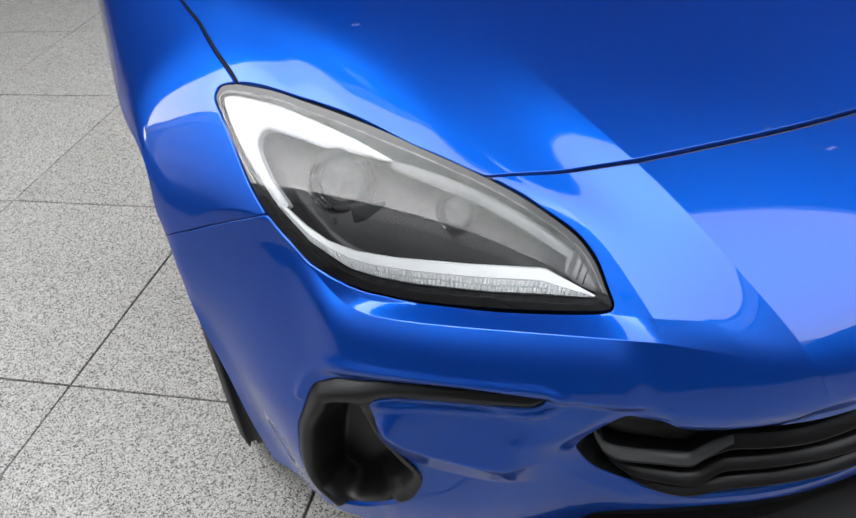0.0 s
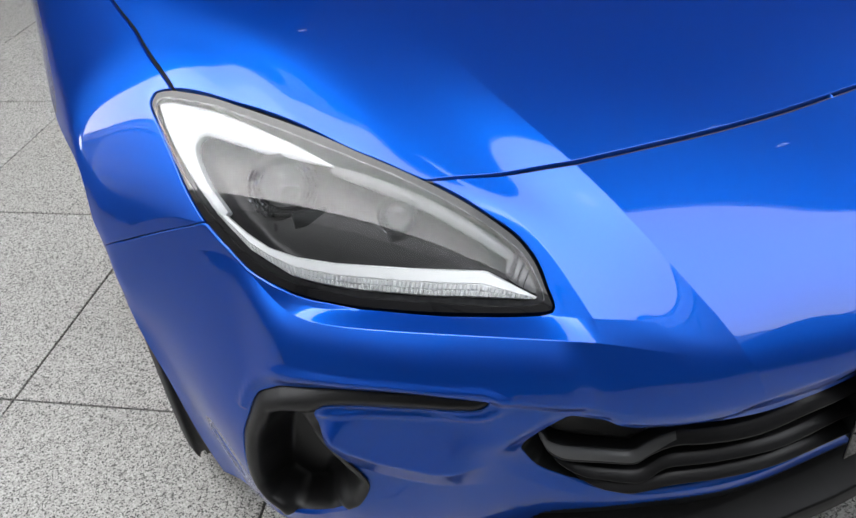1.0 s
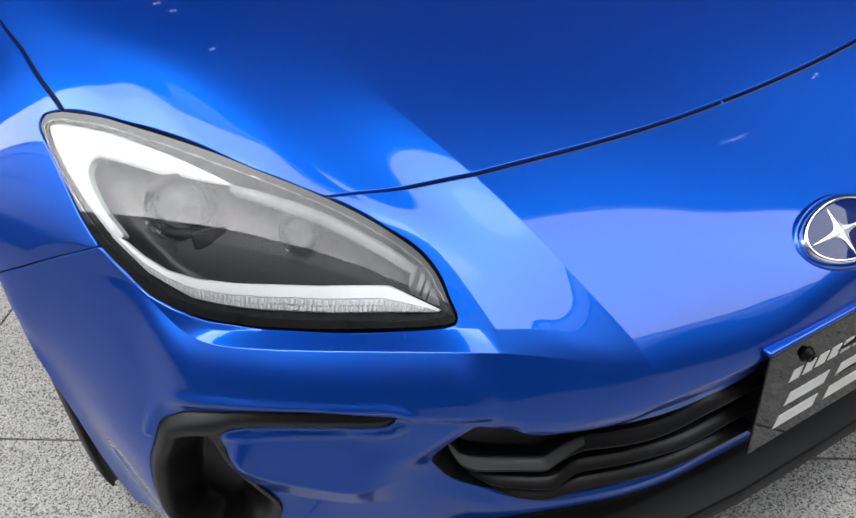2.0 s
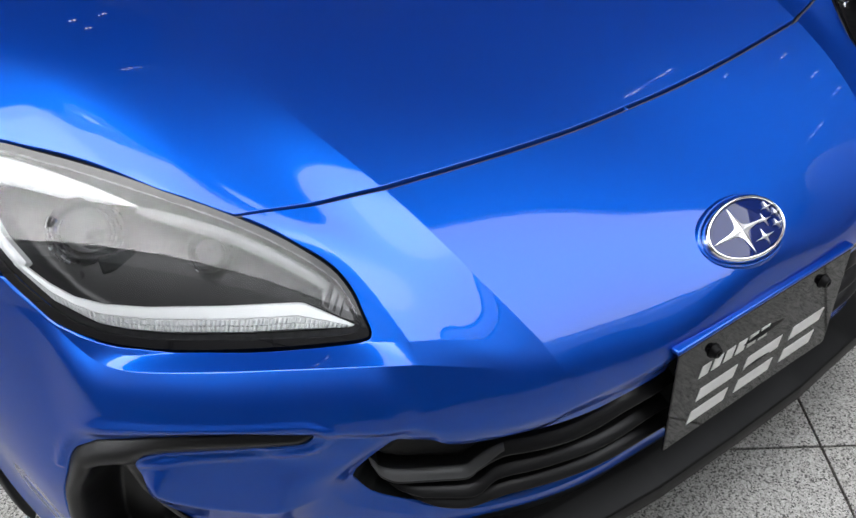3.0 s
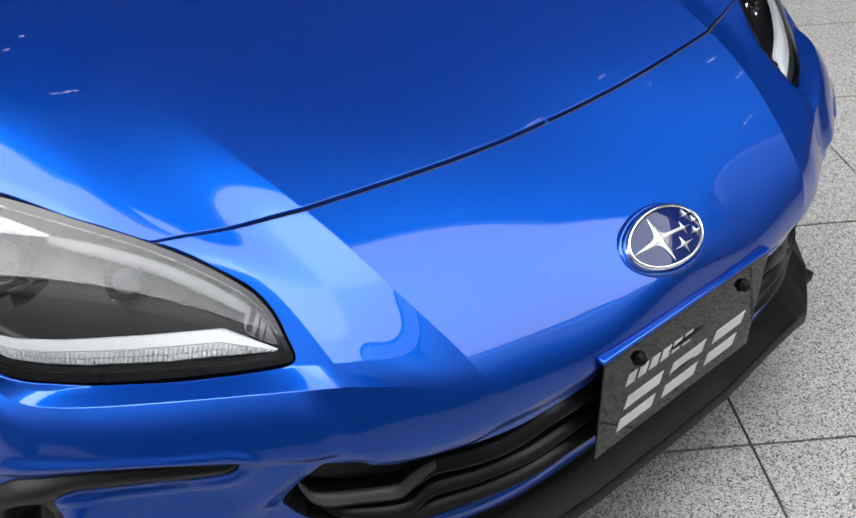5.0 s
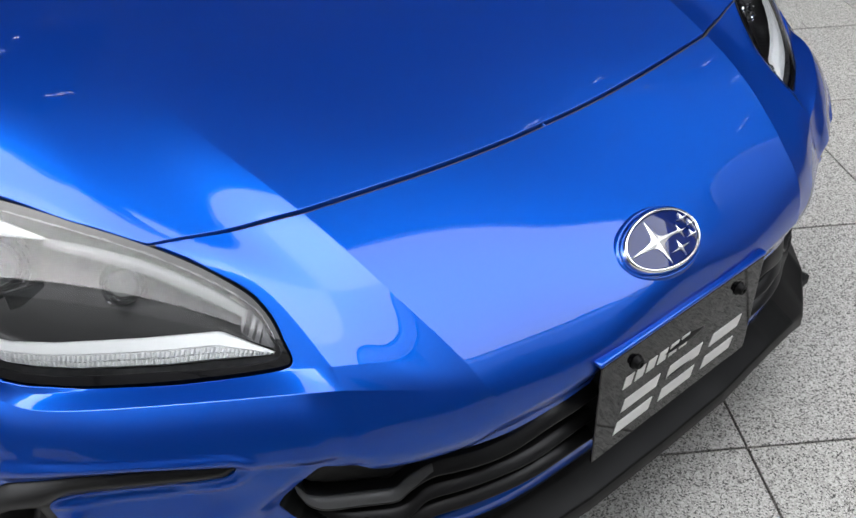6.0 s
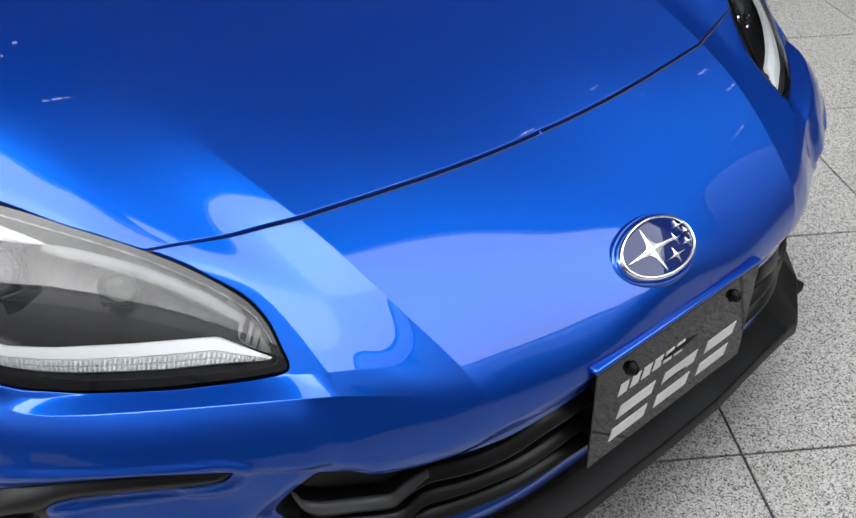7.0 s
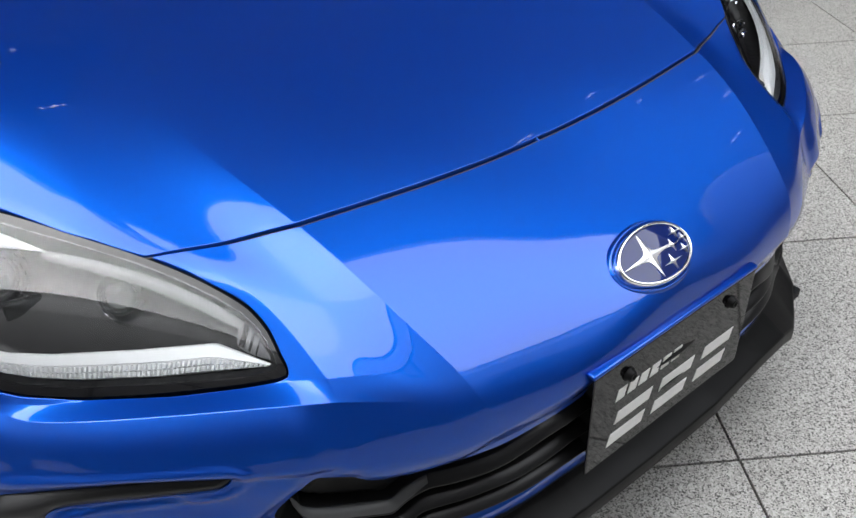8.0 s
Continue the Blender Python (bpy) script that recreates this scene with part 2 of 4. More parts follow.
# a darker bay with a pale edging strip, made up to reflect in the hood
frame_box("bay", canopy, (10.0, 4.3, 0.02), (-5.1, 4.8, -0.012), BAY)
frame_box("edging", canopy, (0.10, 4.3, 0.05), (-0.04, 4.8, -0.027), LIGHT_CLADDING, 0.005)
frame_box("edging", canopy, (10.1, 0.10, 0.05), (-5.04, 2.6, -0.027), LIGHT_CLADDING, 0.005)
frame_box("soffit", canopy, (44, 13.0, 0.2), (0, 13.9, 0.19), SOFFIT)

# small twin lamps in the soffit
lamp_bm = box_bm((0.035, 0.018, 0.03), bevel=0.004)
lamp_me = bpy.data.meshes.new("ceiling_light")
lamp_bm.to_mesh(lamp_me)
lamp_bm.free()
lamp_me.materials.append(LED)
for x, y, z in ((-1.05, 5.50, -0.038), (-0.95, 6.25, -0.038), (-0.20, 3.60, -0.038), (-0.14, 3.74, -0.038), (-1.35, 5.8, -0.038), (6.11, 2.02, -0.016), (6.93, 1.26, -0.016), (8.05, 0.77, -0.016), (8.28, 0.35, -0.016), (3.90, 2.31, -0.016), (4.88, 1.63, -0.016), (-2.1, 12.5, 0.0755), (6.4, 9.2, 0.0755)):
    for d in (0.0, 0.065):
        ob = tagged(new("ceiling_light", lamp_me), "small white lamp set in the canopy soffit", "ceiling light", "soffit lamps")
        ob.matrix_world = canopy.matrix_world @ Matrix.Translation((x + d * 0.7, y + d, z))

# unseen dark walls added behind and beside the car, to block low sky
def blocker_wall(name, size, at, label):
    ob = part(name, box_bm(size, at), CLADDING, smooth=False)
    ob.matrix_world = Matrix.Translation((canopy.matrix_world.translation.x, canopy.matrix_world.translation.y, 0)) @ canopy.matrix_world.to_3x3().to_4x4()
    return tagged(ob, label, "wall", kind="structure")


blocker_wall("blocker_north", (44, 0.3, CANOPY_AT[2]), (0, 20.3, CANOPY_AT[2] / 2 - 0.001), "unseen dark wall added at the back of the canopy")
blocker_wall("blocker_west", (0.3, 36, 4.4), (-20.0, 4.0, 2.2), "unseen dark wall added to block low sky")
blocker_wall("blocker_west_canopy", (0.3, 19.6, 6.15), (-19.6, 10.4, 3.075), "unseen dark side wall added under the canopy")
blocker_wall("blocker_east", (0.3, 36, 9.4), (12.5, 4.0, 4.7), "unseen dark wall added to block low sky")

# the building across the yard: dark panels with open joints, a louvred band near its top
front = tagged(new("building"), "dark panelled office building across the yard", "building", kind="structure")
front.matrix_world = set_out(STREET_AT, STREET_TURN)
frame_box("wall", front, (100, 6, STREET_H), (0, -3.1, STREET_H / 2), DARK)
panel_bm = box_bm((1.72, 0.1, 2.88), bevel=0.012)
panel_me = bpy.data.meshes.new("panel")
panel_bm.to_mesh(panel_me)
panel_bm.free()
panel_me.materials.append(PANEL)
levels = int((STREET_H - 1.4) // 3)
for i in range(-16, 13):
    for j in range(levels):
        ob = new("panel", panel_me)
        ob.parent = front
        ob.matrix_basis = Matrix.Translation((i * 1.8, -0.04, 1.5 + 3.0 * j))
for k in range(int((STREET_H - 3.0 * levels - 0.1) / 0.3)):
    frame_box("louvre", front, (99, 0.14, 0.15), (0, 0.02, 3.0 * levels + 0.2 + 0.3 * k), LIGHT_CLADDING, 0.02)

# overhead cables in front of it
for y, z, sag in ((1.6, 10.4, 0.35), (1.75, 9.9, 0.4)):
    bm = bmesh.new()
    rings = []
    for k in range(61):
        x = -30 + k
        ring = [bm.verts.new((x, y + 0.022 * math.cos(w), z - sag * (1 - ((x % 20) / 10 - 1) ** 2) + 0.022 * math.sin(w))) for w in np.arange(6) * math.pi / 3]
        if rings:
            for j in range(6):
                bm.faces.new((rings[-1][j], rings[-1][(j + 1) % 6], ring[(j + 1) % 6], ring[j]))
        rings.append(ring)
    cable = tagged(part("overhead_cable", bm, RUBBER), "thin black cable strung across the yard", "cable", "overhead cables")
    cable.matrix_world = front.matrix_world

# ---- the skin of the car: left half, mirrored for the right ----
KU = np.array([0.0, 0.18, 0.36, 0.425, 0.49, 0.53, 0.66, 0.75, 0.84, 1.00, 1.06])
KV = np.array([0.0, 0.55, 0.78, 0.95, 1.09, 1.19, 1.235, 1.31, 1.39, 1.51, 1.60])
# Level curves of the skin, from the middle of the car out to the wheel arch.
HOOD_REAR = [(0.0000, 1.2442, 0.8595), (-0.2389, 1.2312, 0.8633), (-0.4731, 1.1867, 0.8823), (-0.5257, 1.1696, 0.8789), (-0.5772, 1.1675, 0.8786), (-0.6037, 1.1678, 0.8802), (-0.6913, 1.1743, 0.8916), (-0.7420, 1.1821, 0.8896), (-0.7902, 1.1887, 0.8775), (-0.8759, 1.1992, 0.7794), (-0.8915, 1.2086, 0.6876)]
HOOD_MID = [(0.0000, 0.6165, 0.7328), (-0.2136, 0.6208, 0.7418), (-0.4303, 0.5992, 0.7624), (-0.4785, 0.5879, 0.7664), (-0.5338, 0.5793, 0.7712), (-0.5598, 0.5731, 0.7727), (-0.6524, 0.6388, 0.7980), (-0.7083, 0.6932, 0.8115), (-0.7651, 0.7399, 0.8053), (-0.8759, 0.8031, 0.7168), (-0.8943, 0.8199, 0.6855)]
HOOD_FRONT = [(0.0000, 0.4018, 0.6935), (-0.1964, 0.4095, 0.7007), (-0.4046, 0.4133, 0.7147), (-0.4658, 0.4154, 0.7128), (-0.5421, 0.4166, 0.7158), (-0.5650, 0.4218, 0.7173), (-0.6343, 0.5331, 0.7574), (-0.6885, 0.5929, 0.7796), (-0.7505, 0.6404, 0.7849), (-0.8717, 0.6838, 0.7133), (-0.8916, 0.6893, 0.6787)]
HOOD_SEAM = [(0.0000, 0.2543, 0.6531), (-0.1873, 0.2554, 0.6611), (-0.3731, 0.2666, 0.6700), (-0.4380, 0.2941, 0.6656), (-0.5041, 0.3157, 0.6708), (-0.5365, 0.3259, 0.6744), (-0.6249, 0.4417, 0.7169), (-0.6853, 0.5179, 0.7419), (-0.7520, 0.5656, 0.7546), (-0.8724, 0.6212, 0.6846), (-0.8845, 0.6065, 0.6560)]
NOSE_MID = [(0.0000, 0.1345, 0.6062), (-0.1752, 0.1352, 0.6069), (-0.3439, 0.1446, 0.6125), (-0.4013, 0.1783, 0.6187), (-0.4528, 0.2152, 0.6271), (-0.4820, 0.2429, 0.6308), (-0.6235, 0.3423, 0.6568), (-0.7103, 0.3951, 0.6595), (-0.7705, 0.4976, 0.7009), (-0.8754, 0.5636, 0.6352), (-0.8891, 0.5706, 0.6080)]
LAMP_FOOT = [(0.0000, 0.0619, 0.5724), (-0.1596, 0.0625, 0.5626), (-0.3145, 0.0553, 0.5489), (-0.3817, 0.0945, 0.5681), (-0.4414, 0.1254, 0.5773), (-0.4773, 0.1546, 0.5748), (-0.6545, 0.2699, 0.5780), (-0.7120, 0.3194, 0.5890), (-0.7679, 0.4172, 0.6430), (-0.8789, 0.5384, 0.5891), (-0.8874, 0.5547, 0.5752)]
LEDGE = [(0.0000, 0.0222, 0.5486), (-0.1514, 0.0250, 0.5327), (-0.3057, 0.0321, 0.5239), (-0.3707, 0.0644, 0.5421), (-0.4422, 0.1043, 0.5589), (-0.4853, 0.1243, 0.5678), (-0.6662, 0.2454, 0.5748), (-0.7247, 0.3211, 0.5775), (-0.7615, 0.3949, 0.6160), (-0.8811, 0.5212, 0.5468), (-0.8869, 0.5406, 0.5396)]
NOSE_FOOT = [(0.0000, -0.0020, 0.5038), (-0.1421, -0.0018, 0.4874), (-0.2934, 0.0174, 0.4731), (-0.3686, 0.0387, 0.4724), (-0.4438, 0.0731, 0.4832), (-0.4875, 0.0924, 0.4890), (-0.6329, 0.1839, 0.5083), (-0.7113, 0.2482, 0.4980), (-0.7783, 0.3248, 0.4800), (-0.8675, 0.4920, 0.4734), (-0.8831, 0.5134, 0.4676)]
GRILLE_MID = [(0.0000, -0.0131, 0.4335), (-0.1505, 0.0118, 0.4163), (-0.3144, 0.0365, 0.4070), (-0.3923, 0.0757, 0.4072), (-0.4792, 0.1000, 0.4160), (-0.5347, 0.1186, 0.4272), (-0.6603, 0.2083, 0.4219), (-0.7370, 0.2649, 0.4169), (-0.8000, 0.3254, 0.4096), (-0.8541, 0.4524, 0.3979), (-0.8715, 0.4842, 0.3965)]
COVER_FOOT = [(0.0000, 0.0061, 0.3182), (-0.1637, 0.0127, 0.3182), (-0.3300, 0.0350, 0.3180), (-0.3993, 0.0636, 0.3156), (-0.4702, 0.0945, 0.3129), (-0.5247, 0.1225, 0.3101), (-0.6599, 0.2052, 0.3000), (-0.7414, 0.2648, 0.2990), (-0.8000, 0.3250, 0.3000), (-0.8390, 0.4300, 0.3000), (-0.8590, 0.4600, 0.3000)]
UNDER = [(0.0000, 0.0299, 0.2400), (-0.1643, 0.0384, 0.2404), (-0.3300, 0.0600, 0.2400), (-0.3946, 0.0867, 0.2372), (-0.4600, 0.1151, 0.2340), (-0.5051, 0.1399, 0.2300), (-0.6500, 0.2200, 0.2200), (-0.7300, 0.2756, 0.2141), (-0.7850, 0.3300, 0.2100), (-0.8240, 0.4200, 0.2100), (-0.8440, 0.4500, 0.2100)]
LEVELS = [HOOD_REAR, HOOD_MID, HOOD_FRONT, HOOD_SEAM, NOSE_MID, LAMP_FOOT, LEDGE, NOSE_FOOT, GRILLE_MID, COVER_FOOT, UNDER]
NET = np.array(LEVELS)
# How sharp the skin folds: along the hood crease and the lamp's inner wall, and under the lamp and the nose.
FOLD_U, FOLD_V = np.zeros(NET.shape[:2]), np.zeros(NET.shape[:2])
FOLD_U[:7, 2], FOLD_U[7, 2] = 1.0, 0.6
FOLD_U[3:7, 4] = 1.0
FOLD_V[6, 4:9], FOLD_V[6, 9:], FOLD_V[5, 4:9], FOLD_V[7] = 0.95, 0.3, 0.8, 0.15


def slopes(net, knots, fold, start=None):
    """Tangents before and after each knot along axis 0, with an even curvature except at the folds."""
    h = np.diff(knots)
    d = np.diff(net, axis=0) / h[:, None, None]
    n, c = len(knots), net.shape[1]
    A, rhs = np.zeros((c, n, n)), np.zeros((c, n, 3))
    A[:, 0, 0], A[:, 0, 1], rhs[:, 0] = 2, 1 - fold[1], 3 * d[0] - d[0] * fold[1][:, None]
    if start is not None:
        A[:, 0, 0], A[:, 0, 1], rhs[:, 0] = 1, 0, start
    A[:, -1, -1], A[:, -1, -2], rhs[:, -1] = 2, 1 - fold[-2], 3 * d[-1] - d[-1] * fold[-2][:, None]
    for k in range(1, n - 1):
        a, b = 1 / h[k - 1], 1 / h[k]
        A[:, k, k - 1], A[:, k, k], A[:, k, k + 1] = a * (1 - fold[k - 1]), 2 * (a + b), b * (1 - fold[k + 1])
        rhs[:, k] = 3 * (d[k - 1] * a + d[k] * b) - a * d[k - 1] * fold[k - 1][:, None] - b * d[k] * fold[k + 1][:, None]
    m = np.linalg.solve(A, rhs).transpose(1, 0, 2)
    before, after, f = m.copy(), m.copy(), fold[1:-1, :, None]
    before[1:-1], after[1:-1] = m[1:-1] * (1 - f) + d[:-1] * f, m[1:-1] * (1 - f) + d[1:] * f
    return before, after


def hermite(t, knots, net, before, after):
    k = np.clip(np.searchsorted(knots, t, side="right") - 1, 0, len(knots) - 2)
    h = (knots[k + 1] - knots[k])[:, None]
    s = ((t - knots[k]) / (knots[k + 1] - knots[k]))[:, None]
    n = np.arange(len(t)) if net.shape[1] > 1 else np.zeros(len(t), int)
    a, b, ma, mb = net[k, n], net[k + 1, n], after[k, n], before[k + 1, n]
    return (1 + 2 * s) * a * (1 - s) ** 2 + s * s * (3 - 2 * s) * b + h * (s * (1 - s) ** 2 * ma - s * s * (1 - s) * mb)


def body(u, v):
    """Points of the half body's skin; u from the middle to the wheel arch, v from the hood's rear to the bottom."""
    u, v = np.atleast_1d(np.asarray(u, float)), np.atleast_1d(np.asarray(v, float))
    rows, folds = [], []
    for row, fold_u, fold_v in zip(NET, FOLD_U, FOLD_V):
        before, after = slopes(row[:, None, :], KU, fold_u[:, None], (row[1] - row[0]) / KU[1] * (1, 0, 0))
        rows.append(hermite(u, KU, row[:, None, :], before, after))
        folds.append(np.interp(u, KU, fold_v))
    net = np.array(rows)
    return hermite(v, KV, net, *slopes(net, KV, np.array(folds)))

def relief(u, v):
    """Finer folds on the bumper cover, as heights over the smooth skin."""
    q = np.stack([u, v], 1)
    d = np.zeros(len(u))
    # the blade under the corner trim's arm
    blade = np.interp(u, BLADE_U, BLADE_V)
    fade = ease((u - 0.540) / 0.05) * ease((0.752 - u) / 0.03) * ease((v - 1.326) / (0.008 + 0.05 * ease((0.64 - u) / 0.05)))
    rise = np.clip((v - 1.335) / (blade - 1.335), 0, 1)
    d += fade * np.where(v < blade, -0.005 + 0.025 * rise, 0.020 - 0.45 * np.clip(v - blade, 0, 0.036))
    # the cover rolls outward under the lamp's ledge
    s = np.clip((v - KV[6]) / (KV[7] - KV[6]), 0, 1)
    d += 0.010 * (1 - np.clip(1 - s / 0.5, 0, 1) ** 2) * ease((1.0 - s) / 0.18) * ease((u - 0.50) / 0.04) * ease((0.85 - u) / 0.07)
    # raised brow along the trim
    g = gap_to(TRIM, q)
    d += 0.0032 * ease(1 - np.abs(g - 0.009) / 0.0085) * (v < 1.345)
    # chamfer round the grille's outer end
    g = gap_to(GRILLE, q)
    d -= 0.0055 * np.clip(1 - g / 0.019, 0, 1) * ease((u - 0.475) / 0.02)
    # the nose turns under
    under_v = np.interp(u, NOSE_LINE_U, NOSE_LINE_V)
    d -= 0.20 * np.clip(v - under_v, 0, 0.03) * ease((0.545 - u) / 0.03)
    return d


def raw_normals(u, v, surface, e=0.004):
    low, high = np.zeros(len(u)), np.full(len(u), KU[-1])
    for fold in (KU[2], KU[4]):
        # a slope is taken on its own side of a fold
        low, high = np.where(u > fold + 1e-6, np.maximum(low, fold), low), np.where(u < fold - 1e-6, np.minimum(high, fold), high)
    a, b = surface(np.clip(u + e, low, high), v), surface(np.clip(u - e, low, high), v)
    low, high = np.zeros(len(v)), np.full(len(v), KV[-1])
    for fold in (KV[5], KV[6]):
        low, high = np.where(v > fold + 1e-6, np.maximum(low, fold), low), np.where(v < fold - 1e-6, np.minimum(high, fold), high)
    c, d = surface(u, np.clip(v + e, low, high)), surface(u, np.clip(v - e, low, high))
    n = np.cross(c - d, a - b)
    n /= np.linalg.norm(n, axis=1)[:, None] + 1e-12
    n[n @ np.array((-0.3, -0.6, 0.6)) < 0] *= -1
    n[u < 1e-6, 0] = 0
    return n / np.linalg.norm(n, axis=1)[:, None]


def skin(u, v):
    p = body(u, v)
    low = np.flatnonzero(v > KV[6])
    if len(low):
        p[low] += raw_normals(u[low], v[low], body) * relief(u[low], v[low])[:, None]
    return p


def skin_normals(u, v):
    return raw_normals(np.asarray(u, float), np.asarray(v, float), skin, 0.0028)


def flow(points, closed=False, step=0.004):
    """A smooth line through control points, at even steps."""
    p = np.array(points, float)
    n = len(p)
    out = []
    for k in range(n if closed else n - 1):
        a, b = p[k], p[(k + 1) % n]
        before = p[k - 1] if closed or k else 2 * a - b
        after = p[(k + 2) % n] if closed or k < n - 2 else 2 * b - a
        da, db = (b - before) / 2, (after - a) / 2
        # short tangents beside a short span keep corners tidy
        span = np.linalg.norm(b - a)
        da *= min(1, span / (np.linalg.norm(da) + 1e-9))
        db *= min(1, span / (np.linalg.norm(db) + 1e-9))
        for s in np.arange(0, 1, 1 / max(1, round(span / step))):
            out.append((1 + 2 * s) * (1 - s) ** 2 * a + s * s * (3 - 2 * s) * b + s * (1 - s) ** 2 * da - s * s * (1 - s) * db)
    if not closed:
        out.append(p[-1])
    return np.array(out)


def inside(poly, pts):
    x, y = pts[:, 0], pts[:, 1]
    hit = np.zeros(len(pts), bool)
    q = np.roll(poly, -1, 0)
    for (ax, ay), (bx, by) in zip(poly, q):
        if ay != by:
            hit ^= ((ay > y) != (by > y)) & (x < (bx - ax) * (y - ay) / (by - ay) + ax)
    return hit


def gap_to(poly, pts, closed=True):
    best = np.full(len(pts), 9.0)
    q = np.roll(poly, -1, 0) if closed else poly[1:]
    for a, b in zip(poly, q):
        d = b - a
        t = np.clip(((pts - a) @ d) / (d @ d + 1e-12), 0, 1)
        best = np.minimum(best, np.hypot(*(pts - a - t[:, None] * d).T))
    return best


def inset(poly, width):
    """A closed outline moved inwards."""
    p = np.array(poly)
    area = np.sum(p[:, 0] * np.roll(p[:, 1], -1) - p[:, 1] * np.roll(p[:, 0], -1))
    t = np.roll(p, -1, 0) - np.roll(p, 1, 0)
    t /= np.linalg.norm(t, axis=1)[:, None] + 1e-9
    n = np.stack([-t[:, 1], t[:, 0]], 1) * (1 if area > 0 else -1)
    q = p + n * width
    keep = gap_to(p, q) > width * 0.8
    return q[keep]


def band(line, width):
    """A closed strip along an open line."""
    t = np.gradient(line, axis=0)
    t /= np.linalg.norm(t, axis=1)[:, None] + 1e-9
    n = np.stack([-t[:, 1], t[:, 0]], 1) * width / 2
    return np.concatenate([line + n, (line - n)[::-1]])


def triangulate(points, loops):
    """Triangles over points that keep the given closed outlines as edges."""
    verts, edges = [tuple(p) for p in points], []
    for loop in loops:
        k = len(verts)
        verts += [tuple(p) for p in loop]
        edges += [(k + i, k + (i + 1) % len(loop)) for i in range(len(loop))]
    out = delaunay_2d_cdt([Vector(v) for v in verts], edges, [], 0, 1e-6)
    return np.array([tuple(v) for v in out[0]]), np.array([tuple(f) for f in out[2]])


def ease(x):
    x = np.clip(x, 0, 1)
    return x * x * (3 - 2 * x)


def sheet(name, uv, tris, mat, parent, label="", sides=(1, -1), roll=0.0, depth=None, along=None, lift=0.0):
    """A piece of the skin. roll: how deep its edge turns in. depth: how far it lies under the skin. sides: both halves as one mesh, or one."""
    used, tris = np.unique(tris, return_inverse=True)
    tris = tris.reshape(-1, 3)
    uv = uv[used]
    place, normal = (skin if depth is None else body)(uv[:, 0], uv[:, 1]), skin_normals(uv[:, 0], uv[:, 1])
    place = flat = place + normal * lift
    if depth is not None:
        place = place - (normal if along is None else along) * depth[used][:, None]
    a, b, c = flat[tris[:, 0]], flat[tris[:, 1]], flat[tris[:, 2]]
    back = np.einsum("ij,ij->i", np.cross(b - a, c - a), normal[tris[:, 0]]) < 0
    tris[back] = tris[back][:, ::-1]
    if depth is not None:
        face = np.cross(place[tris[:, 1]] - place[tris[:, 0]], place[tris[:, 2]] - place[tris[:, 0]])
        normal = np.zeros_like(place)
        for k in range(3):
            np.add.at(normal, tris[:, k], face)
        normal /= np.linalg.norm(normal, axis=1)[:, None] + 1e-12
    faces = [tuple(t) for t in tris]
    if roll:
        edge = collections.Counter()
        for t in tris:
            for k in range(3):
                edge[(t[k], t[(k + 1) % 3])] += 1
        rim = [(i, j) for (i, j) in edge if (j, i) not in edge]
        rim = [(i, j) for i, j in rim if not (uv[i, 0] < 1e-6 and uv[j, 0] < 1e-6)]
        out = np.zeros_like(place)
        for i, j in rim:
            o = np.cross(place[j] - place[i], normal[i])
            o /= np.linalg.norm(o) + 1e-12
            out[i] += o
            out[j] += o
        ids = sorted({i for e in rim for i in e})
        out /= np.linalg.norm(out, axis=1)[:, None] + 1e-12
        base = len(place)
        pos = {i: base + 2 * k for k, i in enumerate(ids)}
        o, n, p = out[ids], normal[ids], place[ids]
        ring = np.empty((2 * len(ids), 3))
        rn = np.empty_like(ring)
        r = 0.0013
        ring[0::2], ring[1::2] = p + o * r * 0.7 - n * r * 0.6, p + o * r - n * roll
        rn[0::2], rn[1::2] = (n + o) / 1.4142, o
        place, normal = np.concatenate([place, ring]), np.concatenate([normal, rn])
        for i, j in rim:
            faces += [(j, i, pos[i], pos[j]), (pos[j], pos[i], pos[i] + 1, pos[j] + 1)]
    verts, polys, norms = [], [], []
    for s in sides:
        k = len(verts)
        m = np.array((s, 1, 1))
        verts += list(place * m)
        norms += list(normal * m)
        polys += [tuple(k + i for i in (f if s > 0 else f[::-1])) for f in faces]
    return mesh_object(name, verts, polys, mat, parent, label, norms)


# ---- outlines on the skin ----
LAMP_PTS = [(0.869, 0.994), (0.861, 0.958), (0.850, 0.954), (0.836, 0.954), (0.786, 0.958), (0.741, 0.958), (0.650, 0.945), (0.557, 0.896), (0.519, 0.950), (0.516, 0.997), (0.520, 1.045), (0.510, 1.086), (0.509, 1.120), (0.515, 1.154), (0.518, 1.174), (0.524, 1.185), (0.534, 1.190), (0.555, 1.195), (0.579, 1.198), (0.605, 1.199), (0.657, 1.190), (0.702, 1.183), (0.747, 1.188), (0.772, 1.210), (0.806, 1.234), (0.832, 1.217), (0.843, 1.187), (0.849, 1.151), (0.851, 1.106), (0.857, 1.061)]
SEAM_PTS = [(0.000, 0.950), (0.088, 0.951), (0.189, 0.951), (0.290, 0.949), (0.361, 0.947), (0.400, 0.947), (0.439, 0.949), (0.460, 0.949), (0.487, 0.949), (0.525, 0.949), (0.537, 0.946)]
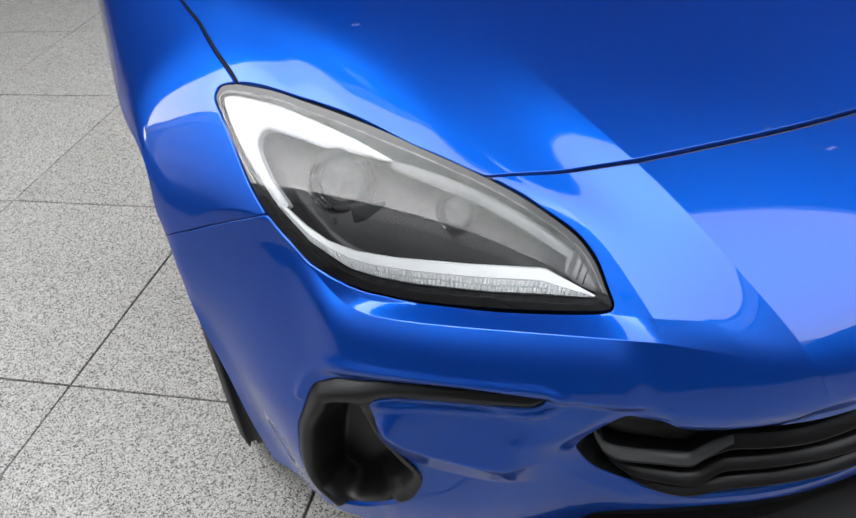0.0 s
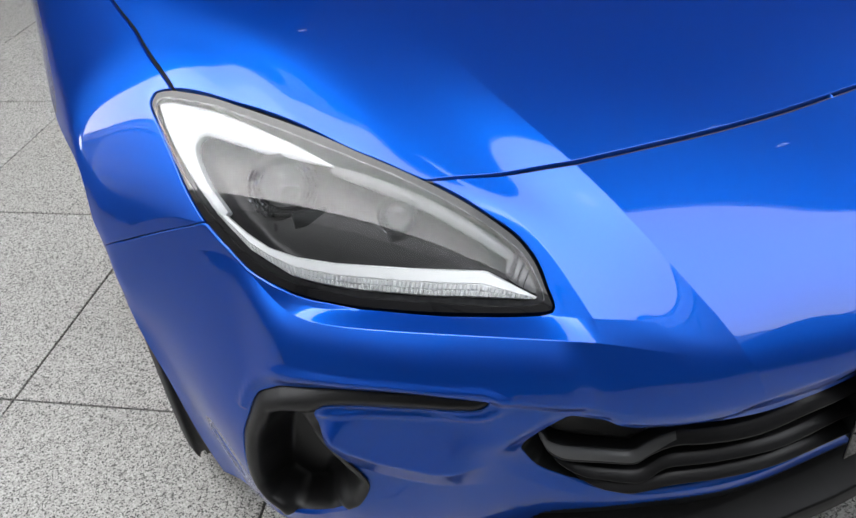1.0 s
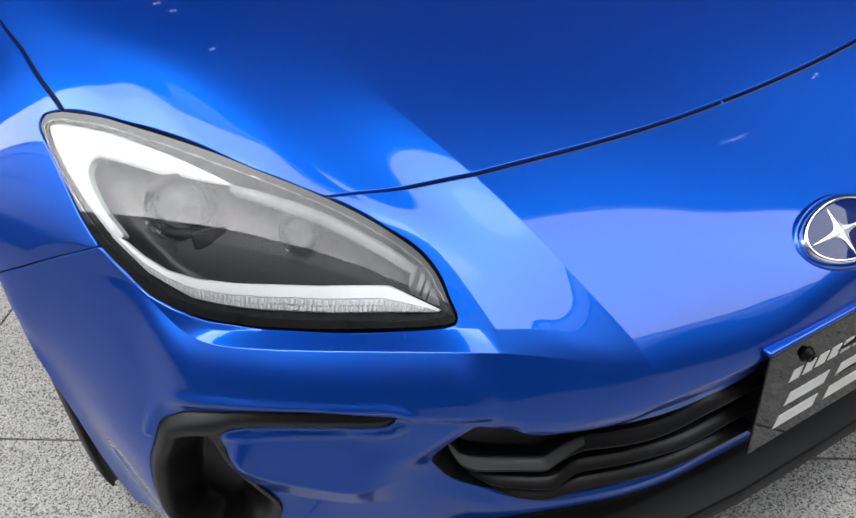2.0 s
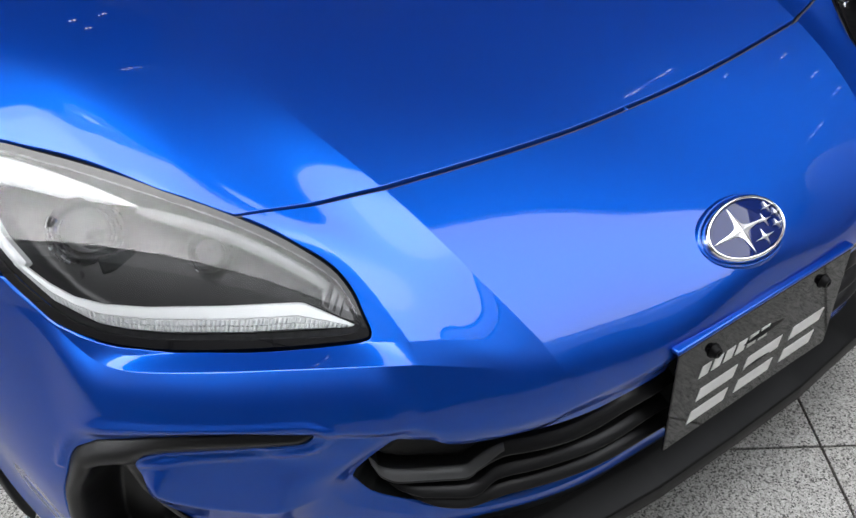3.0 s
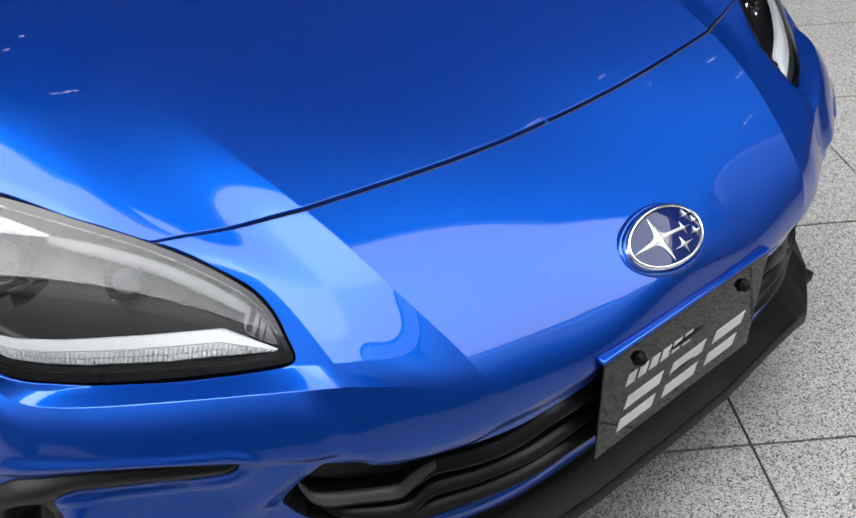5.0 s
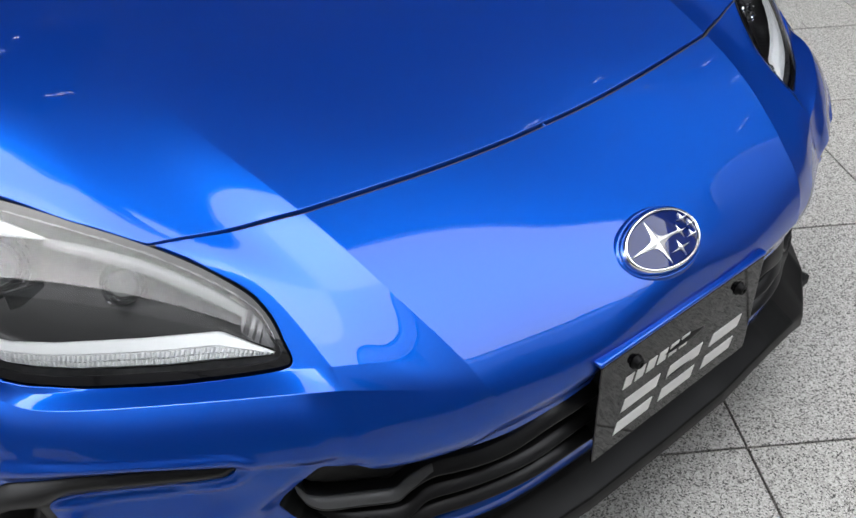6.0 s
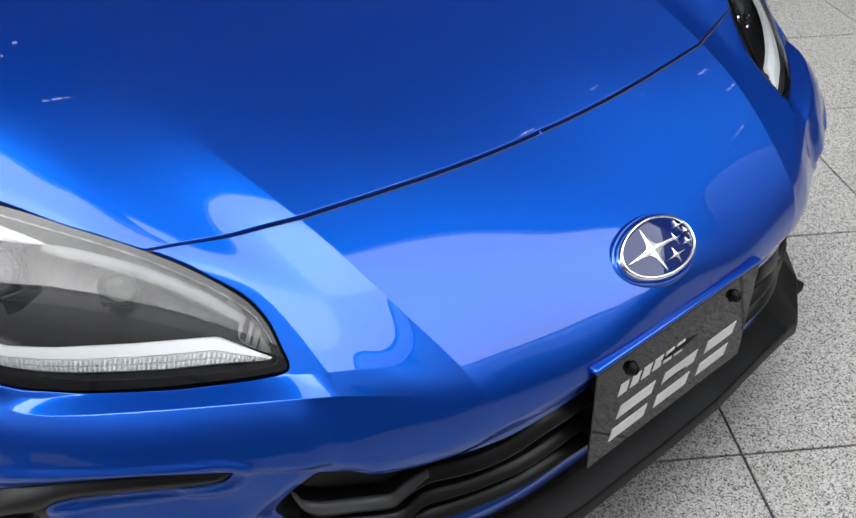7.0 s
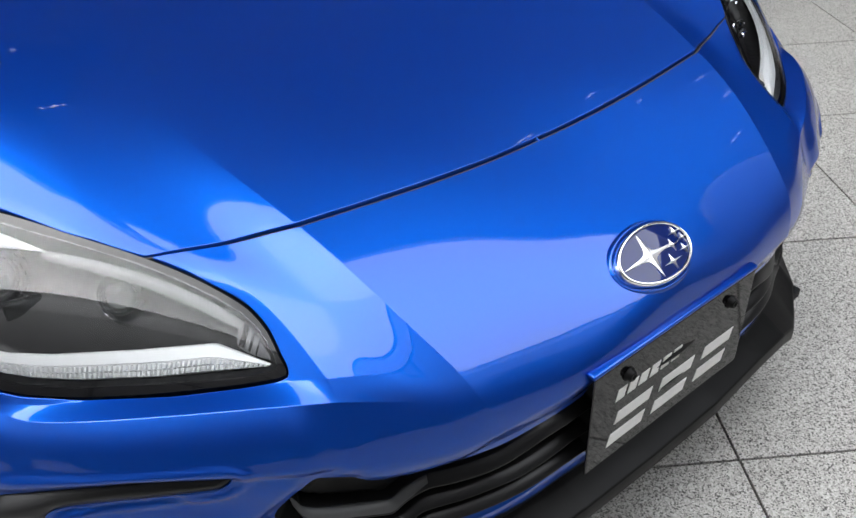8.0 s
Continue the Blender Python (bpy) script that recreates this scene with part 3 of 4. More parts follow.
SIDE_SEAM_PTS = [(0.836, 0.960), (0.846, 0.906), (0.853, 0.844), (0.854, 0.766), (0.851, 0.672), (0.851, 0.450), (0.850, 0.250), (0.850, 0.000)]
CORNER_SEAM_PTS = [(0.837, 1.185), (0.843, 1.186), (0.860, 1.198), (0.880, 1.205), (0.910, 1.207), (0.951, 1.202), (1.000, 1.192), (1.060, 1.186)]
TRIM_PTS = [(0.812, 1.3095), (0.8, 1.307), (0.745, 1.305), (0.686, 1.306), (0.637, 1.305), (0.598, 1.301), (0.593, 1.302), (0.6, 1.319), (0.609, 1.324), (0.659, 1.332), (0.721, 1.332), (0.752, 1.332), (0.759, 1.341), (0.741, 1.368), (0.699, 1.423), (0.681, 1.457), (0.699, 1.496), (0.714, 1.51), (0.76, 1.548), (0.8, 1.562), (0.841, 1.567), (0.864, 1.548), (0.873, 1.506), (0.852, 1.435), (0.845, 1.383), (0.842, 1.336), (0.833, 1.318)]
GRILLE_PTS = [(0.000, 1.351), (0.202, 1.351), (0.287, 1.347), (0.354, 1.352), (0.388, 1.356), (0.414, 1.356), (0.480, 1.333), (0.515, 1.322), (0.529, 1.320), (0.534, 1.342), (0.528, 1.395), (0.523, 1.409), (0.504, 1.447), (0.440, 1.503), (0.382, 1.508), (0.166, 1.494), (0.000, 1.494)]
BAR1_PTS = [(0.000, 1.378), (0.203, 1.376), (0.276, 1.368), (0.341, 1.384), (0.385, 1.393), (0.401, 1.395), (0.419, 1.418), (0.432, 1.432), (0.471, 1.413), (0.504, 1.395), (0.523, 1.374)]
BAR2_PTS = [(0.000, 1.431), (0.178, 1.432), (0.329, 1.428), (0.379, 1.438), (0.403, 1.445), (0.429, 1.469), (0.473, 1.447), (0.502, 1.425)]
BAR3_PTS = [(0.000, 1.472), (0.165, 1.475), (0.323, 1.468), (0.393, 1.476), (0.437, 1.487), (0.471, 1.467), (0.492, 1.450)]

# The headlight: a smooth clear shell over its own flat frame.
LAMP_C, LAMP_X, LAMP_Y, LAMP_Z = (np.array(p) for p in ((-0.6295, 0.3534, 0.6515), (0.5483, -0.7548, -0.3601), (0.7227, 0.211, 0.6581), (-0.4208, -0.6211, 0.6612)))
LAMP_SHELL = [0.0059, 0.0715, -0.1893, -0.0912, 0.1781, -0.6354, -0.5128, -0.1695, -6.3962, 5.4902]
LAMP_EDGE_XY = [(-0.2733, -0.0080), (-0.2785, 0.0090), (-0.2723, 0.0176), (-0.2623, 0.0250), (-0.2166, 0.0412), (-0.1720, 0.0501), (-0.1279, 0.0583), (-0.0766, 0.0663), (-0.0363, 0.0708), (0.0033, 0.0748), (0.0381, 0.0787), (0.0710, 0.0812), (0.1081, 0.0828), (0.1442, 0.0815), (0.1891, 0.0760), (0.2211, 0.0626), (0.2462, 0.0434), (0.2613, 0.0316), (0.2632, 0.0232), (0.2566, 0.0157), (0.2306, -0.0013), (0.1962, -0.0216), (0.1556, -0.0444), (0.1182, -0.0637), (0.0791, -0.0825), (0.0370, -0.0987), (0.0045, -0.1074), (-0.0238, -0.1111), (-0.0550, -0.1105), (-0.0928, -0.1005), (-0.1274, -0.0909), (-0.1655, -0.0726), (-0.2050, -0.0492), (-0.2388, -0.0289)]
LAMP_IN_XY = [(-0.2664, -0.0029), (-0.2659, 0.0041), (-0.2600, 0.0108), (-0.2089, 0.0288), (-0.1640, 0.0373), (-0.1121, 0.0462), (-0.0604, 0.0532), (0.0109, 0.0626), (0.0808, 0.0690), (0.1522, 0.0686), (0.2016, 0.0612), (0.2334, 0.0425), (0.2470, 0.0302), (0.2440, 0.0221), (0.2244, 0.0085), (0.1895, -0.0114), (0.1477, -0.0326), (0.1102, -0.0518), (0.0710, -0.0705), (0.0288, -0.0865), (-0.0039, -0.0951), (-0.0335, -0.0972), (-0.0672, -0.0935), (-0.1263, -0.0777), (-0.2000, -0.0470), (-0.2462, -0.0200)]
GUIDE_XY = [(-0.2706, 0.0003), (-0.2524, 0.0126), (-0.1941, 0.0272), (-0.1008, 0.0381), (-0.0456, 0.0403), (-0.0376, 0.0403), (-0.0829, 0.0249), (-0.1158, 0.0137), (-0.1593, 0.0044), (-0.1937, -0.0043), (-0.1987, -0.0153), (-0.1913, -0.0288), (-0.1574, -0.0502), (-0.1145, -0.0672), (-0.1193, -0.0754), (-0.1401, -0.0695), (-0.1763, -0.0552), (-0.2123, -0.0389), (-0.2498, -0.0176)]
STRIP_XY = [(-0.1397, -0.0646), (-0.1191, -0.0700), (-0.0823, -0.0759), (-0.0496, -0.0770), (-0.0152, -0.0695), (0.0274, -0.0524), (0.1056, -0.0134), (0.1735, 0.0236), (0.1791, 0.0257), (0.2122, 0.0274), (0.2398, 0.0287), (0.2381, 0.0248), (0.2200, 0.0149), (0.1848, -0.0051), (0.1439, -0.0285), (0.0662, -0.0660), (0.0237, -0.0821), (-0.0094, -0.0907), (-0.0648, -0.0899), (-0.1237, -0.0750)]
UPPER_PANEL_XY = [(-0.0376, 0.0403), (0.0156, 0.0532), (0.0840, 0.0625), (0.1550, 0.0633), (0.2018, 0.0549), (0.1920, 0.0487), (0.1497, 0.0497), (0.0928, 0.0493), (0.0238, 0.0414), (-0.0357, 0.0322)]
RIBS_XY = [(0.1108, 0.0590), (0.1396, 0.0479), (0.1633, 0.0626), (0.1416, 0.0668)]
MARKER_XY = [(0.1919, 0.0618), (0.2235, 0.0473), (0.2399, 0.0351), (0.2274, 0.0300), (0.1984, 0.0329)]
PROJECTORS_XY = [(-0.0800, -0.0098), (0.0599, 0.0289)]

LAMP, TRIM = flow(LAMP_PTS, True), flow(TRIM_PTS, True)
SEAM, SIDE_SEAM, CORNER_SEAM = flow(SEAM_PTS), flow(SIDE_SEAM_PTS, step=0.008), flow(CORNER_SEAM_PTS)
GRILLE = flow(GRILLE_PTS)
GRILLE = np.concatenate([GRILLE, np.stack([np.zeros(20), np.linspace(1.494, 1.352, 21)[1:]], 1)[:-1]])
PLATE_BAY = flow([(0, 1.330), (.180, 1.330), (.189, 1.333), (.195, 1.339), (.199, 1.3535), (.19, 1.357)])
PLATE_BAY = np.concatenate([PLATE_BAY, [(0.1, 1.357), (0, 1.357)]])

BLADE_U, BLADE_V = (.546, .603, .663, .701, .740), (1.416, 1.415, 1.403, 1.389, 1.363)
NOSE_LINE_U = (0, .243, .299, .364, .374, .383, .403, .432, .464, .485, .522)
NOSE_LINE_V = (1.310, 1.310, 1.306, 1.309, 1.316, 1.326, 1.331, 1.332, 1.328, 1.322, 1.315)

# ---- the skin, cut into panels ----
gu = np.unique(np.concatenate([np.arange(0, 0.45, 0.0075), np.arange(0.45, KU[-1], 0.005), KU, [KU[2] - 0.0012, KU[2] + 0.0012, KU[4] - 0.0012, KU[4] + 0.0012]]))
gv = np.unique(np.concatenate([np.arange(0, 0.5, 0.02), np.arange(0.5, 0.9, 0.012), np.arange(0.9, 1.27, 0.006), np.arange(1.27, 1.595, 0.004), KV[KV < 1.595], [KV[6] - 0.0012, KV[6] + 0.0012, KV[5] - 0.0012, KV[5] + 0.0012, 1.595]]))
grid = np.stack([a.ravel() for a in np.meshgrid(gu, gv)], 1)
FOOT_V = 1.595
loops = [LAMP, band(SEAM, 0.0100), band(SIDE_SEAM, 0.0085), band(CORNER_SEAM, 0.0036), TRIM, GRILLE, PLATE_BAY]
loops = [np.stack([np.clip(p[:, 0], 0, KU[-1]), np.clip(p[:, 1], 0, FOOT_V)], 1) for p in loops]
near = np.full(len(grid), 9.0)
for p in loops:
    near = np.minimum(near, gap_to(p, grid))
grid = grid[(near > 0.0022) | (grid[:, 0] < 1e-9)]
UV, TRI = triangulate(grid, loops)
UV[UV[:, 0] < 1e-5, 0] = 0
mid = UV[TRI].mean(1)
holes = np.zeros(len(mid), bool)
for p in loops:
    holes |= inside(p, mid)
seam_v = np.interp(mid[:, 0], SEAM[:, 0], SEAM[:, 1])
side_u = np.interp(mid[:, 1], SIDE_SEAM[::-1, 1], SIDE_SEAM[::-1, 0])
corner_v = np.interp(mid[:, 0], CORNER_SEAM[:, 0], CORNER_SEAM[:, 1])
lamp_top = (mid[:, 0] > 0.53) & (mid[:, 1] < 0.99) | (mid[:, 1] < seam_v)
is_fender = ~holes & (((mid[:, 0] > side_u) & (mid[:, 1] < 1.0)) | ((mid[:, 0] > 0.84) & (mid[:, 1] >= 0.955) & (mid[:, 1] < corner_v)))
is_hood = ~holes & ~is_fender & lamp_top
is_cover = ~holes & ~is_fender & ~is_hood & (mid[:, 1] < 1.528 + 0.07 * ease((mid[:, 0] - 0.50) / 0.12))

car = tagged(new("car"), "glossy blue sports coupe parked nose out on granite paving", "car")
sheet("hood", UV, TRI[is_hood], PAINT, car, "creased blue hood", roll=0.014)
sheet("front_fender", UV, TRI[is_fender], PAINT, car, "flared blue front fender", (1,), 0.012)
sheet("front_fender", UV, TRI[is_fender], PAINT, car, "flared blue front fender", (-1,), 0.012)
cover = sheet("bumper", UV, TRI[is_cover], PAINT, car, "sculpted blue bumper cover", roll=0.018)

# dark inner structure under the seams
under = triangulate(np.stack([a.ravel() for a in np.meshgrid(np.linspace(0, KU[-1], 60), np.linspace(0, FOOT_V, 100))], 1), [])
centre = under[0][under[1]].mean(1)
keep = ~(inside(LAMP, centre) | inside(TRIM, centre) | inside(GRILLE, centre) | inside(PLATE_BAY, centre))
for p in (LAMP, TRIM, GRILLE):
    keep &= gap_to(p, centre) > 0.012
sheet("inner_panel", under[0], under[1][keep], DARK, car, "black inner body shell", depth=np.full(len(under[0]), 0.012))

# rubber strip in the hood's gap, one piece from lamp to lamp
line = flow([(u, v + 0.0016) for u, v in SEAM_PTS[:-1]], step=0.006)
P, N = body(line[:, 0], line[:, 1]), skin_normals(line[:, 0], line[:, 1])
T = np.gradient(P, axis=0)
T /= np.linalg.norm(T, axis=1)[:, None]
T[0] = (-1, 0, 0)
W = np.cross(N, T)
W[W @ np.array((0, -1, 0)) < 0] *= -1
prof = [(-0.0014, -0.010), (-0.0012, -0.0040), (0.0002, -0.0020), (0.0016, -0.0020), (0.0024, -0.0042), (0.0026, -0.010)]
ring = np.array([[P[k] + W[k] * a + N[k] * b for a, b in prof] for k in range(len(P))])
ring = np.concatenate([ring[:0:-1], ring * (-1, 1, 1)])
n = len(prof)
faces = [(k * n + j, (k + 1) * n + j, (k + 1) * n + j + 1, k * n + j + 1) for k in range(len(ring) - 1) for j in range(n - 1)]
mesh_object("hood_seal", ring.reshape(-1, 3), faces, SEAL, car, "grey rubber hood seal")


# ---- headlights ----
def patch(outline, step, depth_of, extra=()):
    lo, hi = outline.min(0), outline.max(0)
    g = np.stack([a.ravel() for a in np.meshgrid(np.arange(lo[0], hi[0], step), np.arange(lo[1], hi[1], step))], 1)
    g = g[inside(outline, g)]
    g = g[gap_to(outline, g) > step * 0.4]
    uv, tri = triangulate(g, [outline, *extra])
    m = uv[tri].mean(1)
    tri = tri[inside(outline, m)]
    return uv, tri, depth_of(uv, gap_to(outline, uv))


def lens_height(q):
    a, b = q[:, 0], q[:, 1]
    terms = (1 + 0 * a, a, b, a * a, a * b, b * b, a ** 3, a * a * b, a * b * b, b ** 3)
    return sum(k * t for k, t in zip(LAMP_SHELL, terms))


def in_lamp(q, depth=0.0):
    q = np.atleast_2d(q)
    return LAMP_C + q[:, :1] * LAMP_X + q[:, 1:2] * LAMP_Y + (lens_height(q) - depth)[:, None] * LAMP_Z


def lamp_sheet(name, outline, step, depth_of, mat, parent, label, s, hole=None, roll=0.0, clear=False):
    """A piece of the headlight, at a depth under its clear shell."""
    q, tri, dep = patch(outline, step, depth_of, [] if hole is None else [hole])
    if hole is not None:
        tri = tri[~inside(hole, q[tri].mean(1))]
    p = in_lamp(q, dep)
    flip = np.cross(p[tri[:, 1]] - p[tri[:, 0]], p[tri[:, 2]] - p[tri[:, 0]]) @ LAMP_Z < 0
    tri[flip] = tri[flip][:, ::-1]
    faces, normals = [tuple(t) for t in tri], None
    if clear:
        e = 0.002
        normals = np.cross(in_lamp(q + (e, 0)) - in_lamp(q - (e, 0)), in_lamp(q + (0, e)) - in_lamp(q - (0, e)))
        normals *= np.sign(normals @ LAMP_Z)[:, None]
        normals /= np.linalg.norm(normals, axis=1)[:, None]
    if roll:
        edge = {(t[k], t[(k + 1) % 3]) for t in faces for k in range(3)}
        rim = [(i, j) for i, j in edge if (j, i) not in edge]
        ids = sorted({i for r in rim for i in r})
        top = {i: len(p) + k for k, i in enumerate(ids)}
        low = {i: len(p) + len(ids) + k for k, i in enumerate(ids)}
        p = np.concatenate([p, p[ids], p[ids] - LAMP_Z * roll])
        faces += [(top[j], top[i], low[i], low[j]) for i, j in rim]
    m = np.array((s, 1, 1))
    return mesh_object(name, p * m, faces if s > 0 else [f[::-1] for f in faces], mat, parent, label, None if normals is None or roll else normals * m)


lens_edge, lens_in, guide, strip = (flow(p, True) for p in (LAMP_EDGE_XY, LAMP_IN_XY, GUIDE_XY, STRIP_XY))
upper_panel, marker, ribs = flow(UPPER_PANEL_XY, True), flow(MARKER_XY, True), np.array(RIBS_XY)
lens_line = inset(lens_edge, 0.004)
seat_line = inset(lens_edge, -0.006)
# the strip's facets run across it, so each tooth follows its own place along the lamp
strip_top = STRIP_XY[:11]
strip_low = STRIP_XY[:10:-1]


def along_line(points, t):
    p = np.array(points)
    run = np.concatenate([[0], np.cumsum(np.linalg.norm(np.diff(p, axis=0), axis=1))])
    return np.stack([np.interp(t * run[-1], run, p[:, k]) for k in (0, 1)], -1)


for s in (1, -1):
    mirror = np.array((s, 1, 1))
    lamp = lamp_sheet("headlight", inset(lens_in, -0.0015), 0.006, lambda q, g: 0.0004 + 0 * g, LENS, car, "swept clear headlight lens over dark housing", s, clear=True)
    lamp.visible_shadow = False
    lamp_sheet("lamp_seal", seat_line, 0.007, lambda q, g: 0.0045 + 0.012 * ease((0.0095 - g) / 0.007), DARK, lamp, "matt black rubber seal", s, hole=lens_line)
    lamp_sheet("lamp_border", lens_line, 0.007, lambda q, g: 0.0008 + 0 * g, GLOSS_BLACK, lamp, "gloss black border", s, hole=lens_in, clear=True)
    lamp_sheet("lamp_bowl", lens_in, 0.006, lambda q, g: 0.0055 + 0.040 * ease(g / 0.022), LAMP_BOWL, lamp, "dark grey lamp housing", s)
    lamp_sheet("light_guide", guide, 0.005, lambda q, g: 0.011 - 0.004 * ease(g / 0.004), WHITE_PIPE, lamp, "white daytime light guide", s, roll=0.014)
    # the strip: a row of fine teeth across a white guide
    verts, faces, n = [], [], 3 * 78
    for k in range(n + 1):
        t = k / n
        top, low = along_line(strip_top, t), along_line(strip_low, t)
        lift = (-0.0012, 0.0020, 0.0020)[k % 3]
        for w, d, tooth in ((0, .016, 0), (.05, .0105, 0), (.46, .0095, 0), (.50, .0115, 0), (.54, .0095, 1), (.70, .0095, 1), (.73, .0115, 0), (.76, .010, 1), (.93, .0105, 1), (1, .016, 0)):
            verts.append(in_lamp(top * (1 - w) + low * w, d - lift * tooth)[0] * mirror)
    for k in range(n):
        for j in range(9):
            f = (k * 10 + j, k * 10 + j + 1, k * 10 + j + 11, k * 10 + j + 10)
            faces.append(f if s > 0 else f[::-1])
    mesh_object("light_strip", verts, faces, WHITE_PIPE, lamp, "finely ribbed white light strip", smooth=False)
    lamp_sheet("upper_panel", upper_panel, 0.006, lambda q, g: 0.013 - 0.003 * ease(g / 0.005), LAMP_GREY, lamp, "grey trim panel", s, roll=0.02)
    lamp_sheet("marker", marker, 0.005, lambda q, g: 0.014 - 0.004 * ease(g / 0.006), LAMP_GREY, lamp, "pale side marker", s, roll=0.015)
    # dark slots across the marker
    left, right = (np.array(MARKER_XY[0]), np.array(MARKER_XY[4])), (np.array(MARKER_XY[1]), np.array(MARKER_XY[3]))
    for at, wide in ((0.06, 0.24), (0.46, 0.12), (0.76, 0.08)):
        q = np.array([left[0] * (1 - t) + right[0] * t for t in (at, at + wide)] + [left[1] * (1 - t) + right[1] * t for t in (at + wide, at)])
        p = np.concatenate([in_lamp(q, 0.0085), in_lamp(q, 0.013)]) * mirror
        mesh_object("slot", p, [(0, 1, 2, 3), (0, 4, 5, 1), (1, 5, 6, 2), (2, 6, 7, 3), (3, 7, 4, 0)], LAMP_BOWL, lamp, "dark slot in the side marker", smooth=False)
    # a ladder of small fins
    for k in range(7):
        t = (k + 0.5) / 7
        a, b = ribs[0] * (1 - t) + ribs[3] * t, ribs[1] * (1 - t) + ribs[2] * t
        w = (ribs[3] - ribs[0]) / 7 * 0.28
        q = np.array([a - w, a + w, b + w, b - w])
        p = np.concatenate([in_lamp(q, 0.016), in_lamp(q, 0.030)]) * mirror
        mesh_object("fin", p, [(0, 1, 2, 3), (0, 4, 5, 1), (1, 5, 6, 2), (2, 6, 7, 3), (3, 7, 4, 0)], LAMP_CHROME, lamp, smooth=False)
    # projectors
    for q, r, d in zip(PROJECTORS_XY, (.0255, .0145), (.024, .022)):
        c = in_lamp(np.array(q), d)[0] * mirror
        aim = np.array((-0.16 * s, -0.90, 0.40))
        aim = aim / np.linalg.norm(aim)
        ring = mesh_object("projector_ring", *lathe([(r * 1.60, -0.022), (r * 1.52, -0.004), (r * 1.30, -0.001), (r * 1.12, -0.004), (r, -0.010)], aim, c, 56), LAMP_BOWL, lamp, "dark projector bezel")
        # broken chrome arcs on both sides of the lens
        across = np.cross(aim, (0, 0, 1))
        across /= np.linalg.norm(across)
        rise = np.cross(across, aim)
        rng = random.Random(round(r * 1e4))
        for middle in (0.0, math.pi):
            verts, faces = [], []
            for radius in (1.10, 1.26, 1.42, 1.60):
                w = middle - rng.uniform(0.6, 0.95)
                while w < middle + 0.75:
                    step, deep, tilt = rng.uniform(0.10, 0.26), rng.uniform(-0.004, 0.004), rng.uniform(-0.0035, 0.0035)
                    k = len(verts)
                    for v in (w, w + step * 0.86):
                        for rad, h in ((radius - 0.06, deep - tilt + 0.006), (radius, deep + 0.009), (radius + 0.06, deep + tilt + 0.006)):
                            verts.append(c + r * rad * (math.cos(v) * across + math.sin(v) * rise) + aim * h)
                    faces += [(k, k + 1, k + 4, k + 3), (k + 1, k + 2, k + 5, k + 4)]
                    w += step
            mesh_object("chrome_arc", verts, faces, LAMP_CHROME, ring, "broken chrome arc beside the lens", smooth=False)
        dome = [(r * math.sin(a), -0.006 + r * 0.75 * math.cos(a)) for a in np.linspace(math.pi / 2, 0.02, 16)]
        mesh_object("projector_lens", *lathe(dome, aim, c, 56), GLASS, ring, "clear bulging projector lens")
        mesh_object("reflector", *lathe([(r, -0.008), (r * 0.75, -0.018), (0.001, -0.024)], aim, c, 40), LAMP_GREY, ring, "satin grey reflector")
        if r > 0.02:
            # black shade block under the main lens
            block = box_bm((0.042, 0.018, 0.020), (0, 0, 0), 0.003)
            frame_of = Matrix((tuple(across), tuple(-aim), tuple(rise))).transposed().to_4x4()
            bmesh.ops.transform(block, matrix=Matrix.Translation(c - rise * r * 1.62 - across * r * 0.9 * s) @ frame_of, verts=block.verts)
            part("shade_block", block, DARK, lamp, "black shade block under the projector", smooth=False)


def on_skin(u, v, d, s):
    p = body([u], [v])[0] - skin_normals(np.array([u]), np.array([v]))[0] * d
    return p * np.array((s, 1, 1)), skin_normals(np.array([u]), np.array([v]))[0] * np.array((s, 1, 1))

# ---- emblem ----
c, n = on_skin(0, 1.205, -0.003, 1)
n = np.array((0, n[1], n[2])) / np.linalg.norm((n[1], n[2]))
n = np.array((0, n[1] * math.cos(.11) - n[2] * math.sin(.11), n[2] * math.cos(.11) + n[1] * math.sin(.11)))  # set a little steeper than the nose
ex, ey = np.array((1.0, 0, 0)), np.cross(n, (1.0, 0, 0))


def on_badge(x, y, h):
    # the badge follows the nose's curve across
    return c + x * ex + y * ey + n * (h - 1.1 * x * x)


badge_a, badge_b = 0.064, 0.0375
verts, faces = [], []
for k in range(97):
    for j in range(13):
        r, w = j / 12, 2 * math.pi * k / 96
        verts.append(on_badge(r * (badge_a - .004) * math.cos(w), r * (badge_b - .004) * math.sin(w), 0.006 + 0.002 * (1 - r * r)))
for k in range(96):
    for j in range(12):
        faces.append((k * 13 + j, k * 13 + j + 1, (k + 1) * 13 + j + 1, (k + 1) * 13 + j))
emblem = mesh_object("emblem", verts, faces, ENAMEL, car, "oval navy emblem with chrome rim and sparkles")
prof = [(-.0032, .004), (-.0029, .0082), (-.0014, .0094), (.0004, .0086), (.0016, .0060), (.0024, .000), (.0026, -.004)]
verts, faces, m = [], [], len(prof)
for k in range(96):
    w = 2 * math.pi * k / 96
    for d, h in prof:
        verts.append(on_badge((badge_a + d) * math.cos(w), (badge_b + d) * math.sin(w), h))
for k in range(96):
    for j in range(m - 1):
        p, q = k * m + j, (k + 1) % 96 * m + j
        faces.append((p, q, q + 1, p + 1))
mesh_object("rim", verts, faces, CHROME, emblem, "chrome rim")
